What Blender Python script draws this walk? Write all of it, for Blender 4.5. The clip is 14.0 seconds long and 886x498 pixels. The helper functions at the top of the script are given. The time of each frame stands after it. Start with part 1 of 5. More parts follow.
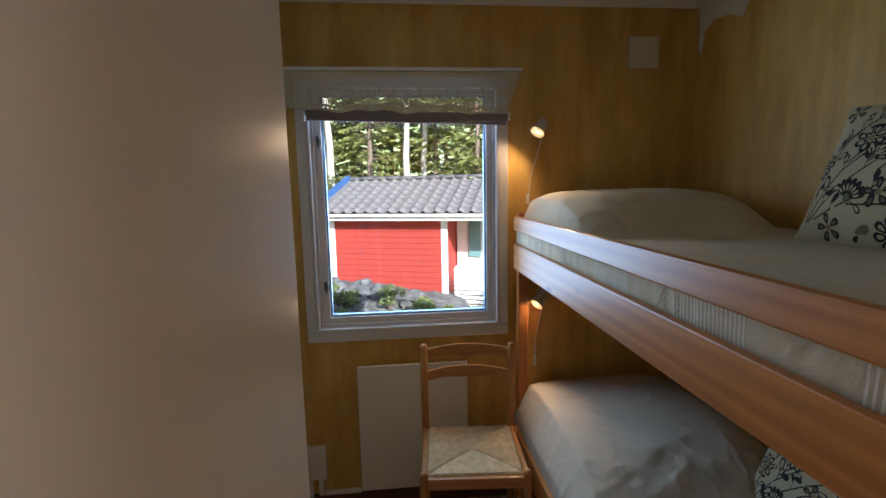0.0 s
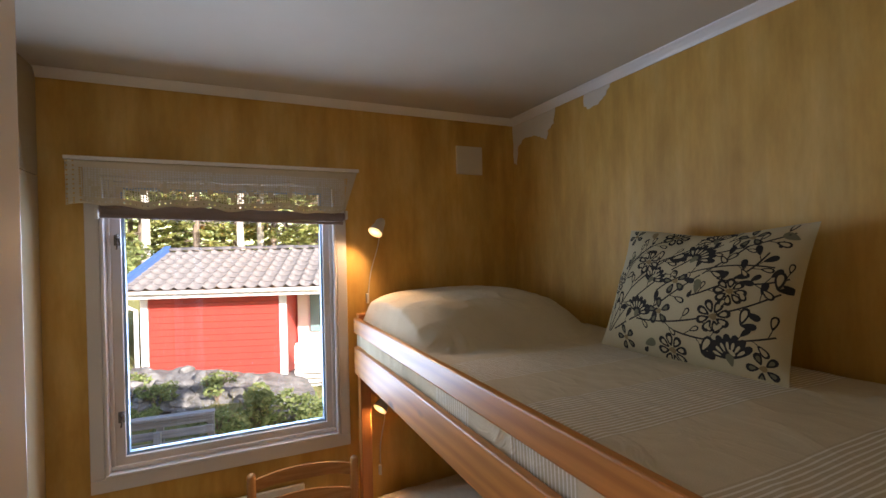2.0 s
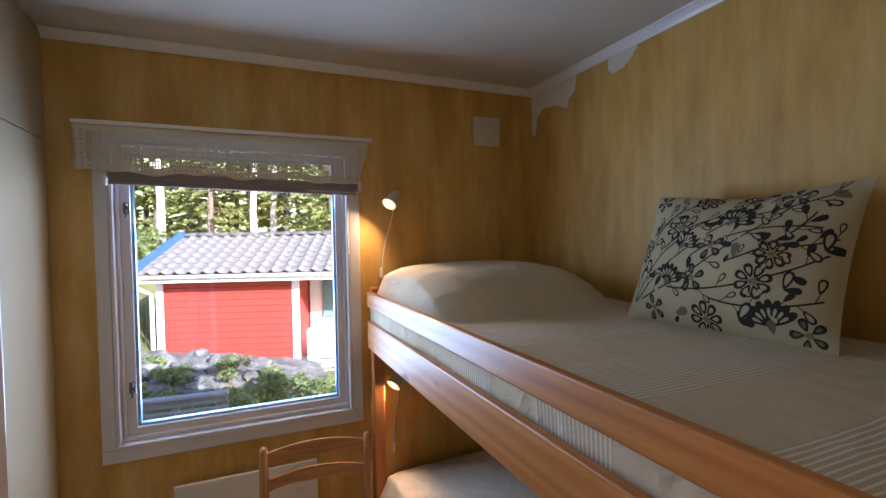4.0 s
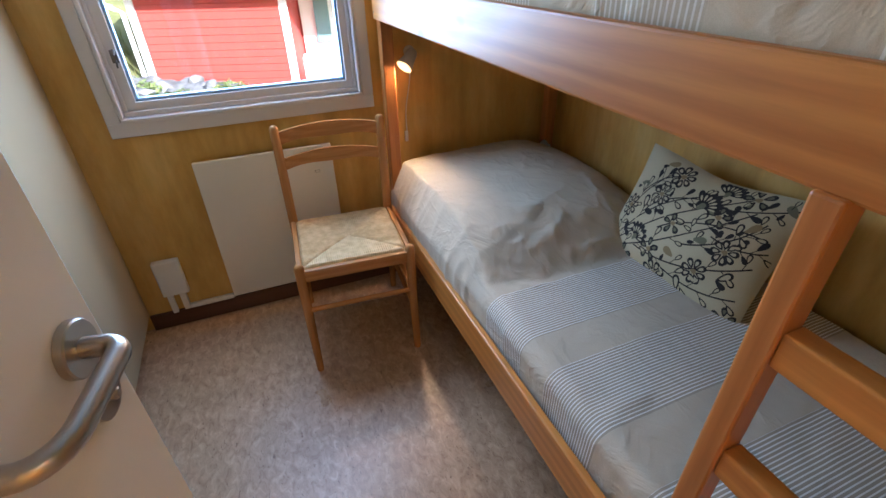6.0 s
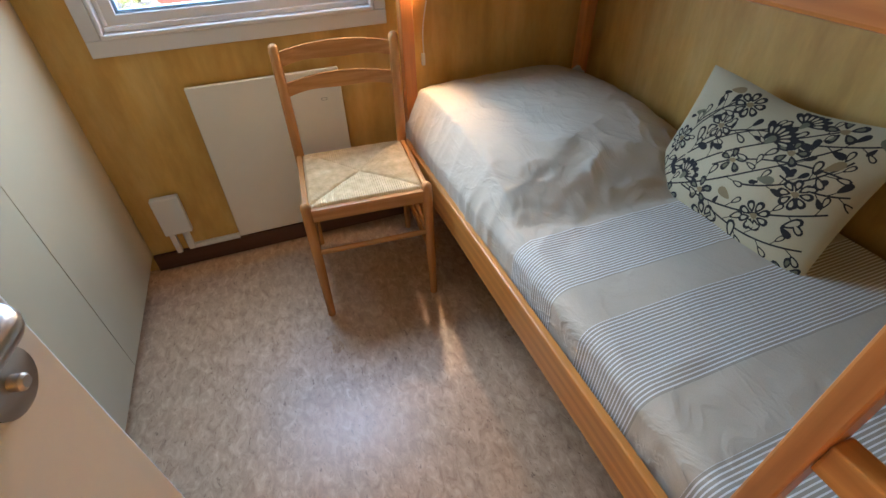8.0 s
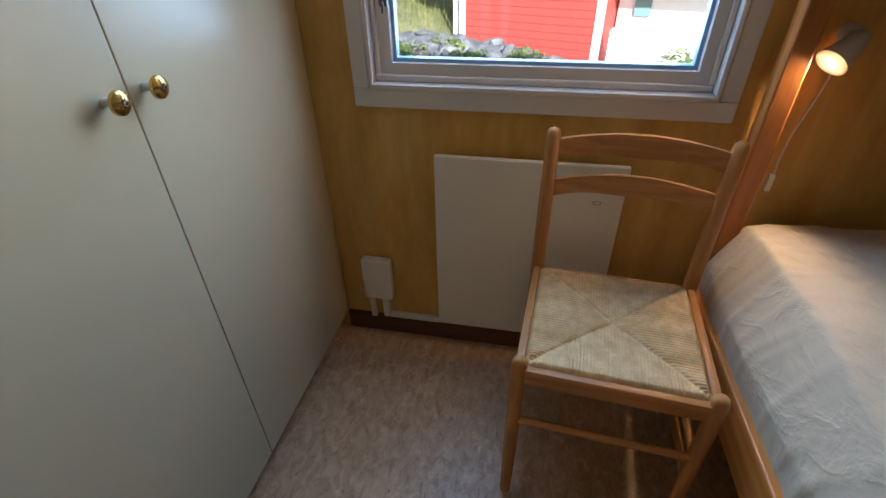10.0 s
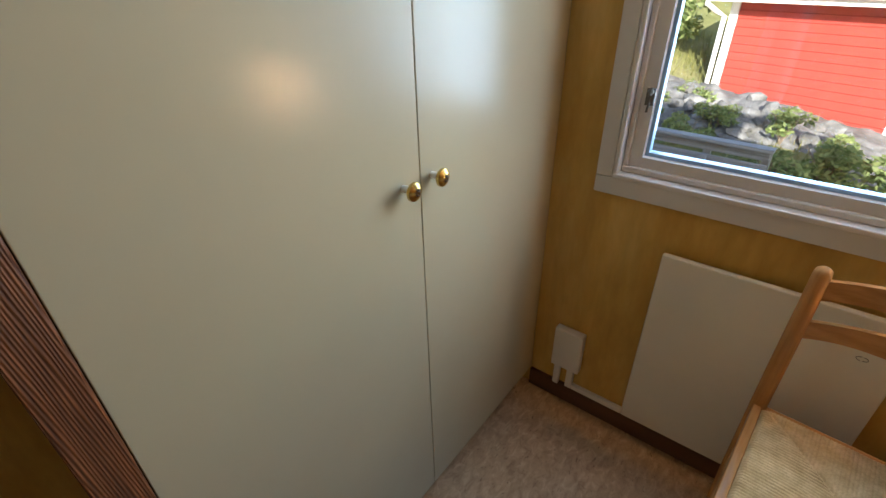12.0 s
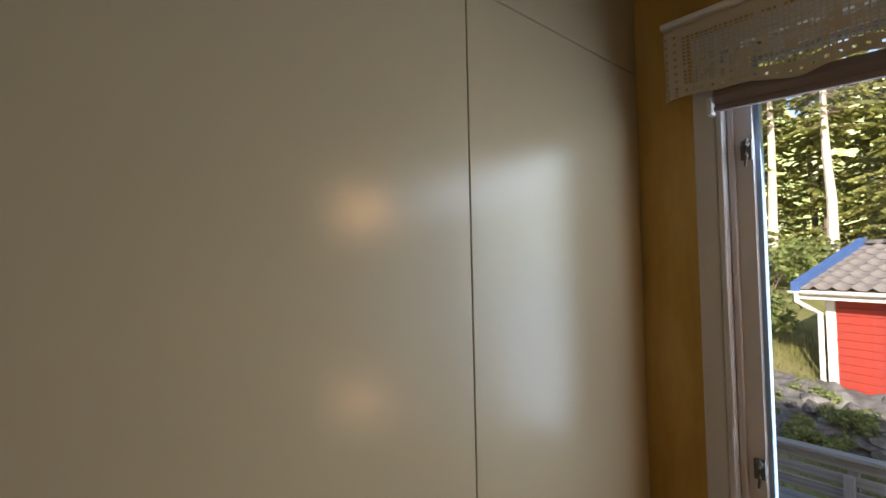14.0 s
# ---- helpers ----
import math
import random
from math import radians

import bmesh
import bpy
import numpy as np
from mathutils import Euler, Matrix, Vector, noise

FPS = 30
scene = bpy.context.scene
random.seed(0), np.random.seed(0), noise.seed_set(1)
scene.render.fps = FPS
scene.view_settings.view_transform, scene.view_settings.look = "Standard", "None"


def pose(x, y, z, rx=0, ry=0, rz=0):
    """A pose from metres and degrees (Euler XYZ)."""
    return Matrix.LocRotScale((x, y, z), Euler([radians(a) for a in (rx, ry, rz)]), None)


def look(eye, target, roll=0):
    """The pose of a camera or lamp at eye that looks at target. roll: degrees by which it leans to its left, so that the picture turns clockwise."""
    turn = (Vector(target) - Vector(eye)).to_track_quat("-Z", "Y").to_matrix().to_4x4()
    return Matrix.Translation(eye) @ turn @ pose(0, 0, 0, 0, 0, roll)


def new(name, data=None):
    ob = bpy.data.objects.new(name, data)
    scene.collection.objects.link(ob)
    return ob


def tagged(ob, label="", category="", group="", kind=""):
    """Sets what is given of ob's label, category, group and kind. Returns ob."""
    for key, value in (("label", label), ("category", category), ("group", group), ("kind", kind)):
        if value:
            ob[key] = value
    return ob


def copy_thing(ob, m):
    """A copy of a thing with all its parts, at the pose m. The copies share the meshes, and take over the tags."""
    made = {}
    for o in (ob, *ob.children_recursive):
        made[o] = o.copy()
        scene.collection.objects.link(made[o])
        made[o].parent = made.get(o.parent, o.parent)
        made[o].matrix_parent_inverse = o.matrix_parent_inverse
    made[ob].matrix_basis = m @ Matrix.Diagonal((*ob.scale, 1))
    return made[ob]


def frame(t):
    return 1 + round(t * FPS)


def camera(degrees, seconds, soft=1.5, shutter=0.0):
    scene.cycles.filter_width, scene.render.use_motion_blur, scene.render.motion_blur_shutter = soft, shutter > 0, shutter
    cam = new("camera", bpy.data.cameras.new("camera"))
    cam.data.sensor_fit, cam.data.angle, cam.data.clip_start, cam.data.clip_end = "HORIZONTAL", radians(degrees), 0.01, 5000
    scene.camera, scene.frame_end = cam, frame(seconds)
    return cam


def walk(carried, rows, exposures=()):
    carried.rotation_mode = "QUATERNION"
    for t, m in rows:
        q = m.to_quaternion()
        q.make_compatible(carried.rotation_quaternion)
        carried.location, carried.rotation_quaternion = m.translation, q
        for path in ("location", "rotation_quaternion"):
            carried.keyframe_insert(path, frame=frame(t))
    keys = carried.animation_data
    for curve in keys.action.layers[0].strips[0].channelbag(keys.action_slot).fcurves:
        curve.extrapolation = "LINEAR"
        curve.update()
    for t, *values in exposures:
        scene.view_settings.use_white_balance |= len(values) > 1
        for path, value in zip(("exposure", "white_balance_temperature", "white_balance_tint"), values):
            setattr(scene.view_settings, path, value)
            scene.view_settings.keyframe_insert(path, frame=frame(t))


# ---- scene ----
cam = camera(87.7, 14.0)
PATH = [
    (0, (0.328, 0.243, 1.559), (0.513, 2.216, 1.288), -1.1),
    (0.5, (0.294, 0.299, 1.613), (0.755, 2.224, 1.327), -1.0),
    (1, (0.273, 0.297, 1.661), (0.951, 2.162, 1.404), -1.2),
    (1.5, (0.315, 0.311, 1.699), (1.135, 2.131, 1.571), -1.1),
    (2, (0.369, 0.311, 1.716), (1.204, 2.129, 1.707), -1.3),
    (4.5, (0.383, 0.41, 1.574), (1.145, 2.257, 1.474), -1.4),
    (5, (0.389, 0.441, 1.477), (1.103, 2.231, 0.941), -1.4),
    (5.5, (0.382, 0.458, 1.422), (1.051, 2.138, 0.57), -1.4),
    (6, (0.36, 0.466, 1.377), (0.994, 2.025, 0.297), -1.1),
    (6.5, (0.357, 0.462, 1.33), (0.944, 1.911, 0.083), -1.1),
    (7, (0.361, 0.463, 1.307), (0.918, 1.83, -0.043), -1.0),
    (9.5, (0.412, 1.018, 1.275), (0.442, 2.657, 0.128), -1.1),
    (10, (0.372, 1.172, 1.241), (0.036, 2.779, 0.099), -1.2),
    (10.5, (0.301, 1.294, 1.164), (-0.255, 2.82, -0.003), -1.2),
    (11, (0.27, 1.297, 1.158), (-0.38, 2.723, -0.084), -1.1),
    (11.5, (0.258, 1.25, 1.222), (-0.541, 2.591, -0.028), -1.2),
    (12, (0.298, 1.172, 1.383), (-0.771, 2.504, 0.343), -1.3),
    (12.5, (0.311, 1.152, 1.498), (-0.98, 2.558, 0.902), -1.2),
    (13, (0.323, 1.163, 1.574), (-1.061, 2.567, 1.238), -1.4),
    (13.5, (0.338, 1.173, 1.603), (-1.123, 2.54, 1.593), -1.4),
    (14, (0.28, 1.259, 1.543), (-1.218, 2.583, 1.608), -1.2),
]
# seconds, stops, kelvin, tint: the camera's own exposure and white balance
EXPOSURES = [(0.0, 1.05, 5900, 14), (0.5, 1.33, 6450, 19), (1.0, 1.5, 6750, 22), (2.0, 1.63, 7050, 24), (4.3, 1.7, 5800, 22), (5.0, 1.75, 5800, 21), (5.5, 1.95, 6300, 22), (6.0, 2.25, 5700, 17), (7.2, 2.77, 5450, 13),
             (9.3, 2.1, 6850, 17), (9.6, 1.9, 6650, 16), (10.0, 1.53, 5800, 14), (10.5, 1.73, 5700, 15), (11.0, 2.05, 5800, 18), (12.0, 1.7, 6700, 13), (13.0, 0.92, 7700, 18), (14.0, 0.9, 7550, 20)]
walk(cam, [(t, look(eye, target, roll)) for t, eye, target, roll in PATH], EXPOSURES)

# ---- world, sun, large lights ----
world = bpy.data.worlds.new("sky_world")
world.use_nodes = True
scene.world = world
wt = world.node_tree
sky = wt.nodes.new("ShaderNodeTexSky")
sky.sky_type = "NISHITA"
sky.sun_disc = False
SUN_EL, SUN_AZ = 26.0, 160.0          # degrees; azimuth clockwise from +y
sky.sun_elevation, sky.sun_rotation = radians(SUN_EL), radians(SUN_AZ)
wt.links.new(sky.outputs[0], wt.nodes["Background"].inputs[0])
wt.nodes["Background"].inputs[1].default_value = 0.15


def lamp(name, kind, m, energy, color, **more):
    data = bpy.data.lights.new(name, kind)
    data.energy, data.color = energy, color
    for key, value in more.items():
        setattr(data, key, value)
    ob = new(name, data)
    ob.matrix_world = m
    return ob


_az, _el = radians(SUN_AZ), radians(SUN_EL)
_from = Vector((math.sin(_az) * math.cos(_el), math.cos(_az) * math.cos(_el), math.sin(_el)))
lamp("sun", "SUN", look(_from * 50, (0, 0, 0)), 5.0, (1.0, 0.94, 0.84), angle=radians(0.5))
# the sky's light that falls in through the window's opening
lamp("window_skylight", "AREA", look((0.37, 2.475, 1.42), (0.40, 0.0, 0.95)), 8.5, (0.50, 0.72, 1.0),
     shape="RECTANGLE", size=0.74, size_y=0.90)


# ---- materials ----
def material(name, color, rough=0.6, metal=0.0, spec=0.5):
    m = bpy.data.materials.new(name)
    m.use_nodes = True
    b = m.node_tree.nodes["Principled BSDF"]
    b.inputs["Base Color"].default_value = (*color, 1)
    b.inputs["Roughness"].default_value = rough
    b.inputs["Metallic"].default_value = metal
    b.inputs["Specular IOR Level"].default_value = spec
    return m


def node(m, kind, **values):
    n = m.node_tree.nodes.new(kind)
    for key, value in values.items():
        key = key.replace("_", " ") if key[0].isupper() else key
        if key in n.inputs:
            n.inputs[key].default_value = value
        else:
            setattr(n, key, value)
    return n


def link(m, a, b):
    m.node_tree.links.new(a, b)


def bsdf(m):
    return m.node_tree.nodes["Principled BSDF"]


def coords(m, scale=(1, 1, 1), rot=(0, 0, 0), source="Object"):
    tc = node(m, "ShaderNodeTexCoord")
    mp = node(m, "ShaderNodeMapping")
    mp.inputs["Scale"].default_value = scale
    mp.inputs["Rotation"].default_value = rot
    link(m, tc.outputs[source], mp.inputs["Vector"])
    return mp.outputs["Vector"]


def noise_tex(m, vec, scale, detail=4.0, rough=0.55, distort=0.0):
    n = node(m, "ShaderNodeTexNoise")
    n.inputs["Scale"].default_value = scale
    n.inputs["Detail"].default_value = detail
    n.inputs["Roughness"].default_value = rough
    n.inputs["Distortion"].default_value = distort
    link(m, vec, n.inputs["Vector"])
    return n.outputs["Fac"]


def ramp(m, fac, stops):
    r = node(m, "ShaderNodeValToRGB")
    els = r.color_ramp.elements
    while len(els) < len(stops):
        els.new(0.5)
    for e, (p, c) in zip(els, stops):
        e.position, e.color = p, (*c, 1)
    link(m, fac, r.inputs["Fac"])
    return r.outputs["Color"]


def mix(m, a, b, fac, mode="MIX"):
    x = node(m, "ShaderNodeMix", data_type="RGBA", blend_type=mode)
    for s, v in ((x.inputs[0], fac), (x.inputs[6], a), (x.inputs[7], b)):
        if isinstance(v, (int, float)):
            s.default_value = v
        elif isinstance(v, tuple):
            s.default_value = (*v, 1)
        else:
            link(m, v, s)
    return x.outputs[2]


def bump(m, height, strength=0.2, dist=0.002):
    b = node(m, "ShaderNodeBump")
    b.inputs["Strength"].default_value = strength
    b.inputs["Distance"].default_value = dist
    link(m, height, b.inputs["Height"])
    link(m, b.outputs["Normal"], bsdf(m).inputs["Normal"])


def col(m, socket):
    link(m, socket, bsdf(m).inputs["Base Color"])


def make_wallpaper():
    m = material("ragged_yellow_wallpaper", (0.5, 0.36, 0.14), 0.55)
    v = coords(m, (1, 1, 0.28))
    a = noise_tex(m, v, 9.0, 5, 0.6)
    b = noise_tex(m, coords(m, (1, 1, 0.05)), 16.0, 3, 0.5)
    c = noise_tex(m, v, 60.0, 4, 0.6)
    base = ramp(m, a, [(0.3, (0.50, 0.285, 0.058)), (0.5, (0.61, 0.37, 0.09)), (0.72, (0.70, 0.475, 0.16))])
    streak = ramp(m, b, [(0.35, (0.82, 0.80, 0.74)), (0.65, (1.08, 1.06, 1.0))])
    col(m, mix(m, mix(m, base, streak, 0.55, "MULTIPLY"), ramp(m, c, [(0.3, (0.9, 0.9, 0.9)), (0.7, (1.05, 1.05, 1.05))]), 0.5, "MULTIPLY"))
    bump(m, c, 0.15, 0.001)
    return m


def make_paint(name, color, rough=0.35, grain=0.05, wear=0.06):
    m = material(name, color, rough)
    v = coords(m)
    a = noise_tex(m, v, 3.0, 4)
    lo = tuple(k * (1 - wear) for k in color)
    hi = tuple(min(1, k * (1 + wear * 0.5)) for k in color)
    col(m, ramp(m, a, [(0.3, lo), (0.7, hi)]))
    f = noise_tex(m, v, 140.0, 3)
    bump(m, f, grain, 0.001)
    return m


def make_wood(name, dark, light, axis="Y", scale=1.0, rough=0.38, knots=True):
    """Sawn softwood: long growth lines along the axis, here and there a knot."""
    m = material(name, light, rough)
    s = {"X": (0.06, 1, 1), "Y": (1, 0.06, 1), "Z": (1, 1, 0.06)}[axis]
    info = node(m, "ShaderNodeObjectInfo")
    tc = node(m, "ShaderNodeTexCoord")
    add = node(m, "ShaderNodeVectorMath", operation="ADD")
    sc = node(m, "ShaderNodeVectorMath", operation="SCALE")
    link(m, info.outputs["Random"], sc.inputs[0])
    sc.inputs["Scale"].default_value = 7.0
    link(m, tc.outputs["Object"], add.inputs[0])
    link(m, sc.outputs[0], add.inputs[1])
    mp = node(m, "ShaderNodeMapping")
    mp.inputs["Scale"].default_value = tuple(k * scale for k in s)
    link(m, add.outputs[0], mp.inputs["Vector"])
    v = mp.outputs["Vector"]
    big = noise_tex(m, v, 7.0, 3, 0.5, 0.6)
    wave = node(m, "ShaderNodeTexWave", wave_type="RINGS")
    wave.inputs["Scale"].default_value = 9.0
    wave.inputs["Distortion"].default_value = 5.0
    wave.inputs["Detail"].default_value = 2.0
    wave.inputs["Detail Scale"].default_value = 1.2
    link(m, v, wave.inputs["Vector"])
    fine = noise_tex(m, v, 90.0, 3, 0.6)
    mid = tuple((a + b) / 2 for a, b in zip(dark, light))
    base = ramp(m, big, [(0.32, mid), (0.6, light)])
    lines = ramp(m, wave.outputs["Fac"], [(0.0, dark), (0.55, mid), (1.0, light)])
    c = mix(m, base, lines, 0.45)
    c = mix(m, c, ramp(m, fine, [(0.35, (0.86, 0.83, 0.8)), (0.6, (1.04, 1.04, 1.04))]), 0.7, "MULTIPLY")
    if knots:
        s2 = {"X": (0.45, 1, 1), "Y": (1, 0.45, 1), "Z": (1, 1, 0.45)}[axis]
        mp2 = node(m, "ShaderNodeMapping")
        mp2.inputs["Scale"].default_value = s2
        link(m, add.outputs[0], mp2.inputs["Vector"])
        vo = node(m, "ShaderNodeTexVoronoi")
        vo.inputs["Scale"].default_value = 7.0
        link(m, mp2.outputs["Vector"], vo.inputs["Vector"])
        k = ramp(m, vo.outputs["Distance"], [(0.05, (1, 1, 1)), (0.13, (0, 0, 0))])
        c = mix(m, c, tuple(d * 0.45 for d in dark), k)
    col(m, c)
    bump(m, fine, 0.08, 0.001)
    return m


def make_grain(name, dark, light):
    """Brushed softwood: close upright growth lines that wander a little."""
    m = material(name, light, 0.5)
    w = node(m, "ShaderNodeTexWave", wave_type="BANDS", bands_direction="DIAGONAL")
    w.inputs["Scale"].default_value = 165.0
    w.inputs["Distortion"].default_value = 7.0
    w.inputs["Detail"].default_value = 2.0
    w.inputs["Detail Scale"].default_value = 0.35
    link(m, coords(m, (1, 1, 0.06)), w.inputs["Vector"])
    mid = tuple((a * 2 + b) / 3 for a, b in zip(dark, light))
    g = noise_tex(m, coords(m, (1, 1, 0.035)), 170.0, 3, 0.5, 0.6)
    c = mix(m, ramp(m, g, [(0.34, dark), (0.48, mid), (0.66, light)]), ramp(m, w.outputs["Fac"], [(0.15, dark), (0.45, mid), (0.9, light)]), 0.35)
    f = noise_tex(m, coords(m, (1, 1, 0.05)), 300.0, 3)
    col(m, mix(m, c, ramp(m, f, [(0.3, (0.75, 0.75, 0.75)), (0.7, (1.1, 1.1, 1.1))]), 0.7, "MULTIPLY"))
    bump(m, w.outputs["Fac"], 0.5, 0.0015)
    return m


def make_lino():
    m = material("marbled_linoleum", (0.33, 0.27, 0.22), 0.36)
    v = coords(m, (1, 0.55, 1), (0, 0, radians(8)))
    a = noise_tex(m, v, 44.0, 5, 0.68, 0.8)
    b = noise_tex(m, coords(m, (1, 0.35, 1), (0, 0, radians(-14))), 105.0, 4, 0.6, 1.5)
    c = noise_tex(m, coords(m), 2.2, 3)
    base = ramp(m, a, [(0.3, (0.29, 0.17, 0.095)), (0.52, (0.43, 0.275, 0.16)), (0.72, (0.56, 0.39, 0.25))])
    flecks = ramp(m, b, [(0.30, (0.38, 0.32, 0.28)), (0.39, (1.0, 1.0, 1.0)), (0.66, (1.0, 1.0, 1.0)), (0.76, (1.22, 1.18, 1.12))])
    c2 = mix(m, base, flecks, 0.85, "MULTIPLY")
    col(m, mix(m, c2, ramp(m, c, [(0.3, (0.9, 0.89, 0.87)), (0.7, (1.05, 1.04, 1.03))]), 0.8, "MULTIPLY"))
    r = ramp(m, c, [(0.3, (0.26, 0.26, 0.26)), (0.7, (0.36, 0.36, 0.36))])
    link(m, r, bsdf(m).inputs["Roughness"])
    bump(m, a, 0.05, 0.001)
    return m


def make_cloth(name, color, weave=900.0, var=0.1, rough=0.9, stripes=None, crease=0.0, gap=0.72):
    """Woven cotton; stripes = (axis, pitch, other colour, list of (from, to)) with bands of raised cord."""
    m = material(name, color, rough, spec=0.2)
    v = coords(m)
    a = noise_tex(m, v, 4.0, 4)
    f = noise_tex(m, v, weave, 2)
    lo = tuple(k * (1 - var) for k in color)
    hi = tuple(min(1, k * (1 + var)) for k in color)
    c = ramp(m, a, [(0.3, lo), (0.7, hi)])
    h = f
    if stripes:
        axis, pitch, other, bands = stripes
        tc = node(m, "ShaderNodeTexCoord")
        sep = node(m, "ShaderNodeSeparateXYZ")
        link(m, tc.outputs["Object"], sep.inputs[0])
        pos = sep.outputs[axis]
        mul = node(m, "ShaderNodeMath", operation="MULTIPLY")
        link(m, pos, mul.inputs[0])
        mul.inputs[1].default_value = 2 * math.pi / pitch
        sn = node(m, "ShaderNodeMath", operation="SINE")
        link(m, mul.outputs[0], sn.inputs[0])
        on = None
        for lo_p, hi_p in bands:
            g = node(m, "ShaderNodeMath", operation="GREATER_THAN")
            link(m, pos, g.inputs[0])
            g.inputs[1].default_value = lo_p
            l = node(m, "ShaderNodeMath", operation="LESS_THAN")
            link(m, pos, l.inputs[0])
            l.inputs[1].default_value = hi_p
            p = node(m, "ShaderNodeMath", operation="MULTIPLY")
            link(m, g.outputs[0], p.inputs[0])
            link(m, l.outputs[0], p.inputs[1])
            if on is None:
                on = p.outputs[0]
            else:
                s = node(m, "ShaderNodeMath", operation="ADD")
                link(m, on, s.inputs[0])
                link(m, p.outputs[0], s.inputs[1])
                on = s.outputs[0]
        st = ramp(m, sn.outputs[0], [(0.25, (0, 0, 0)), (0.7, (1, 1, 1))])
        both = node(m, "ShaderNodeMath", operation="MULTIPLY")
        link(m, st, both.inputs[0])
        link(m, on, both.inputs[1])
        c = mix(m, c, tuple(k * gap for k in color), on)
        c = mix(m, c, other, both.outputs[0])
    c = mix(m, c, ramp(m, f, [(0.35, (0.88, 0.88, 0.88)), (0.65, (1.06, 1.06, 1.06))]), 0.6, "MULTIPLY")
    col(m, c)
    if crease:
        n = noise_tex(m, coords(m, (1, 0.6, 1), (0, 0, radians(25))), 9.0, 4, 0.55, 0.9)
        k = ramp(m, n, [(0.36, (0, 0, 0)), (0.46, (0.75, 0.75, 0.75)), (0.50, (1, 1, 1)), (0.56, (0.45, 0.45, 0.45)), (0.70, (0.1, 0.1, 0.1))])
        h = mix(m, k, f, 0.04)
        bump(m, h, 0.5, crease)
    else:
        bump(m, h, 0.25, 0.0006)
    return m


WALLPAPER = make_wallpaper()
CEILING_PAINT = make_paint("ceiling_paint", (0.57, 0.52, 0.43), 0.7, 0.12)
WHITE_PAINT = make_paint("white_gloss_paint", (0.78, 0.76, 0.73), 0.32)
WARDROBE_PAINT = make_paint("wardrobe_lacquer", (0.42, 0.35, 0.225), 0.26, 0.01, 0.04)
DOOR_PAINT = make_paint("door_lacquer", (0.80, 0.78, 0.74), 0.24, 0.06, 0.04)
WINDOW_PAINT = make_paint("window_paint", (0.66, 0.63, 0.62), 0.4)
HEATER_PAINT = make_paint("heater_enamel", (0.74, 0.70, 0.62), 0.4, 0.02)
PLASTIC_WHITE = make_paint("white_plastic", (0.76, 0.74, 0.70), 0.35, 0.02)
SPACKLE = make_paint("white_spackle", (0.74, 0.70, 0.62), 0.8, 0.3)
BASE_DARK = make_wood("dark_stained_baseboard", (0.055, 0.022, 0.012), (0.12, 0.05, 0.028), "X", rough=0.4, knots=False)
PINE_Y = make_wood("lacquered_pine_lengthwise", (0.34, 0.10, 0.015), (0.58, 0.24, 0.048), "Y")
PINE_Z = make_wood("lacquered_pine_upright", (0.30, 0.085, 0.016), (0.54, 0.215, 0.052), "Z")
PINE_X = make_wood("lacquered_pine_crosswise", (0.34, 0.10, 0.015), (0.58, 0.24, 0.048), "X")
REDWOOD_Z = make_grain("red_stained_pine", (0.068, 0.021, 0.008), (0.25, 0.082, 0.026))
BEECH_Z = make_wood("beech_upright", (0.36, 0.15, 0.042), (0.52, 0.25, 0.085), "Z", 1.5, 0.27, False)
BEECH_X = make_wood("beech_crosswise", (0.36, 0.15, 0.042), (0.52, 0.25, 0.085), "X", 1.5, 0.27, False)
BEECH_Y = make_wood("beech_lengthwise", (0.36, 0.15, 0.042), (0.52, 0.25, 0.085), "Y", 1.5, 0.27, False)
LINO = make_lino()
STEEL = material("brushed_steel", (0.46, 0.44, 0.41), 0.3, 1.0)
IRON = material("old_zinc_hinge", (0.16, 0.145, 0.13), 0.5, 0.8)
BRASS = material("brass", (0.62, 0.42, 0.13), 0.22, 1.0)
BLACK = material("black_ink", (0.02, 0.02, 0.02), 0.6)
SEAM = material("dark_joint", (0.02, 0.017, 0.013), 0.9)


# ---- mesh helpers ----
def box(bm, x0, y0, z0, x1, y1, z1):
    vs = [bm.verts.new(p) for p in ((x0, y0, z0), (x1, y0, z0), (x1, y1, z0), (x0, y1, z0), (x0, y0, z1), (x1, y0, z1), (x1, y1, z1), (x0, y1, z1))]
    for f in ((0, 3, 2, 1), (4, 5, 6, 7), (0, 1, 5, 4), (1, 2, 6, 5), (2, 3, 7, 6), (3, 0, 4, 7)):
        bm.faces.new([vs[i] for i in f])
    return vs


def boxed(*b, bevel=0.0, seg=2):
    bm = bmesh.new()
    for q in (b if isinstance(b[0], tuple) else (b,)):
        box(bm, *q)
    if bevel:
        bmesh.ops.bevel(bm, geom=bm.edges[:], offset=bevel, segments=seg, affect="EDGES", profile=0.5, clamp_overlap=True)
    return bm


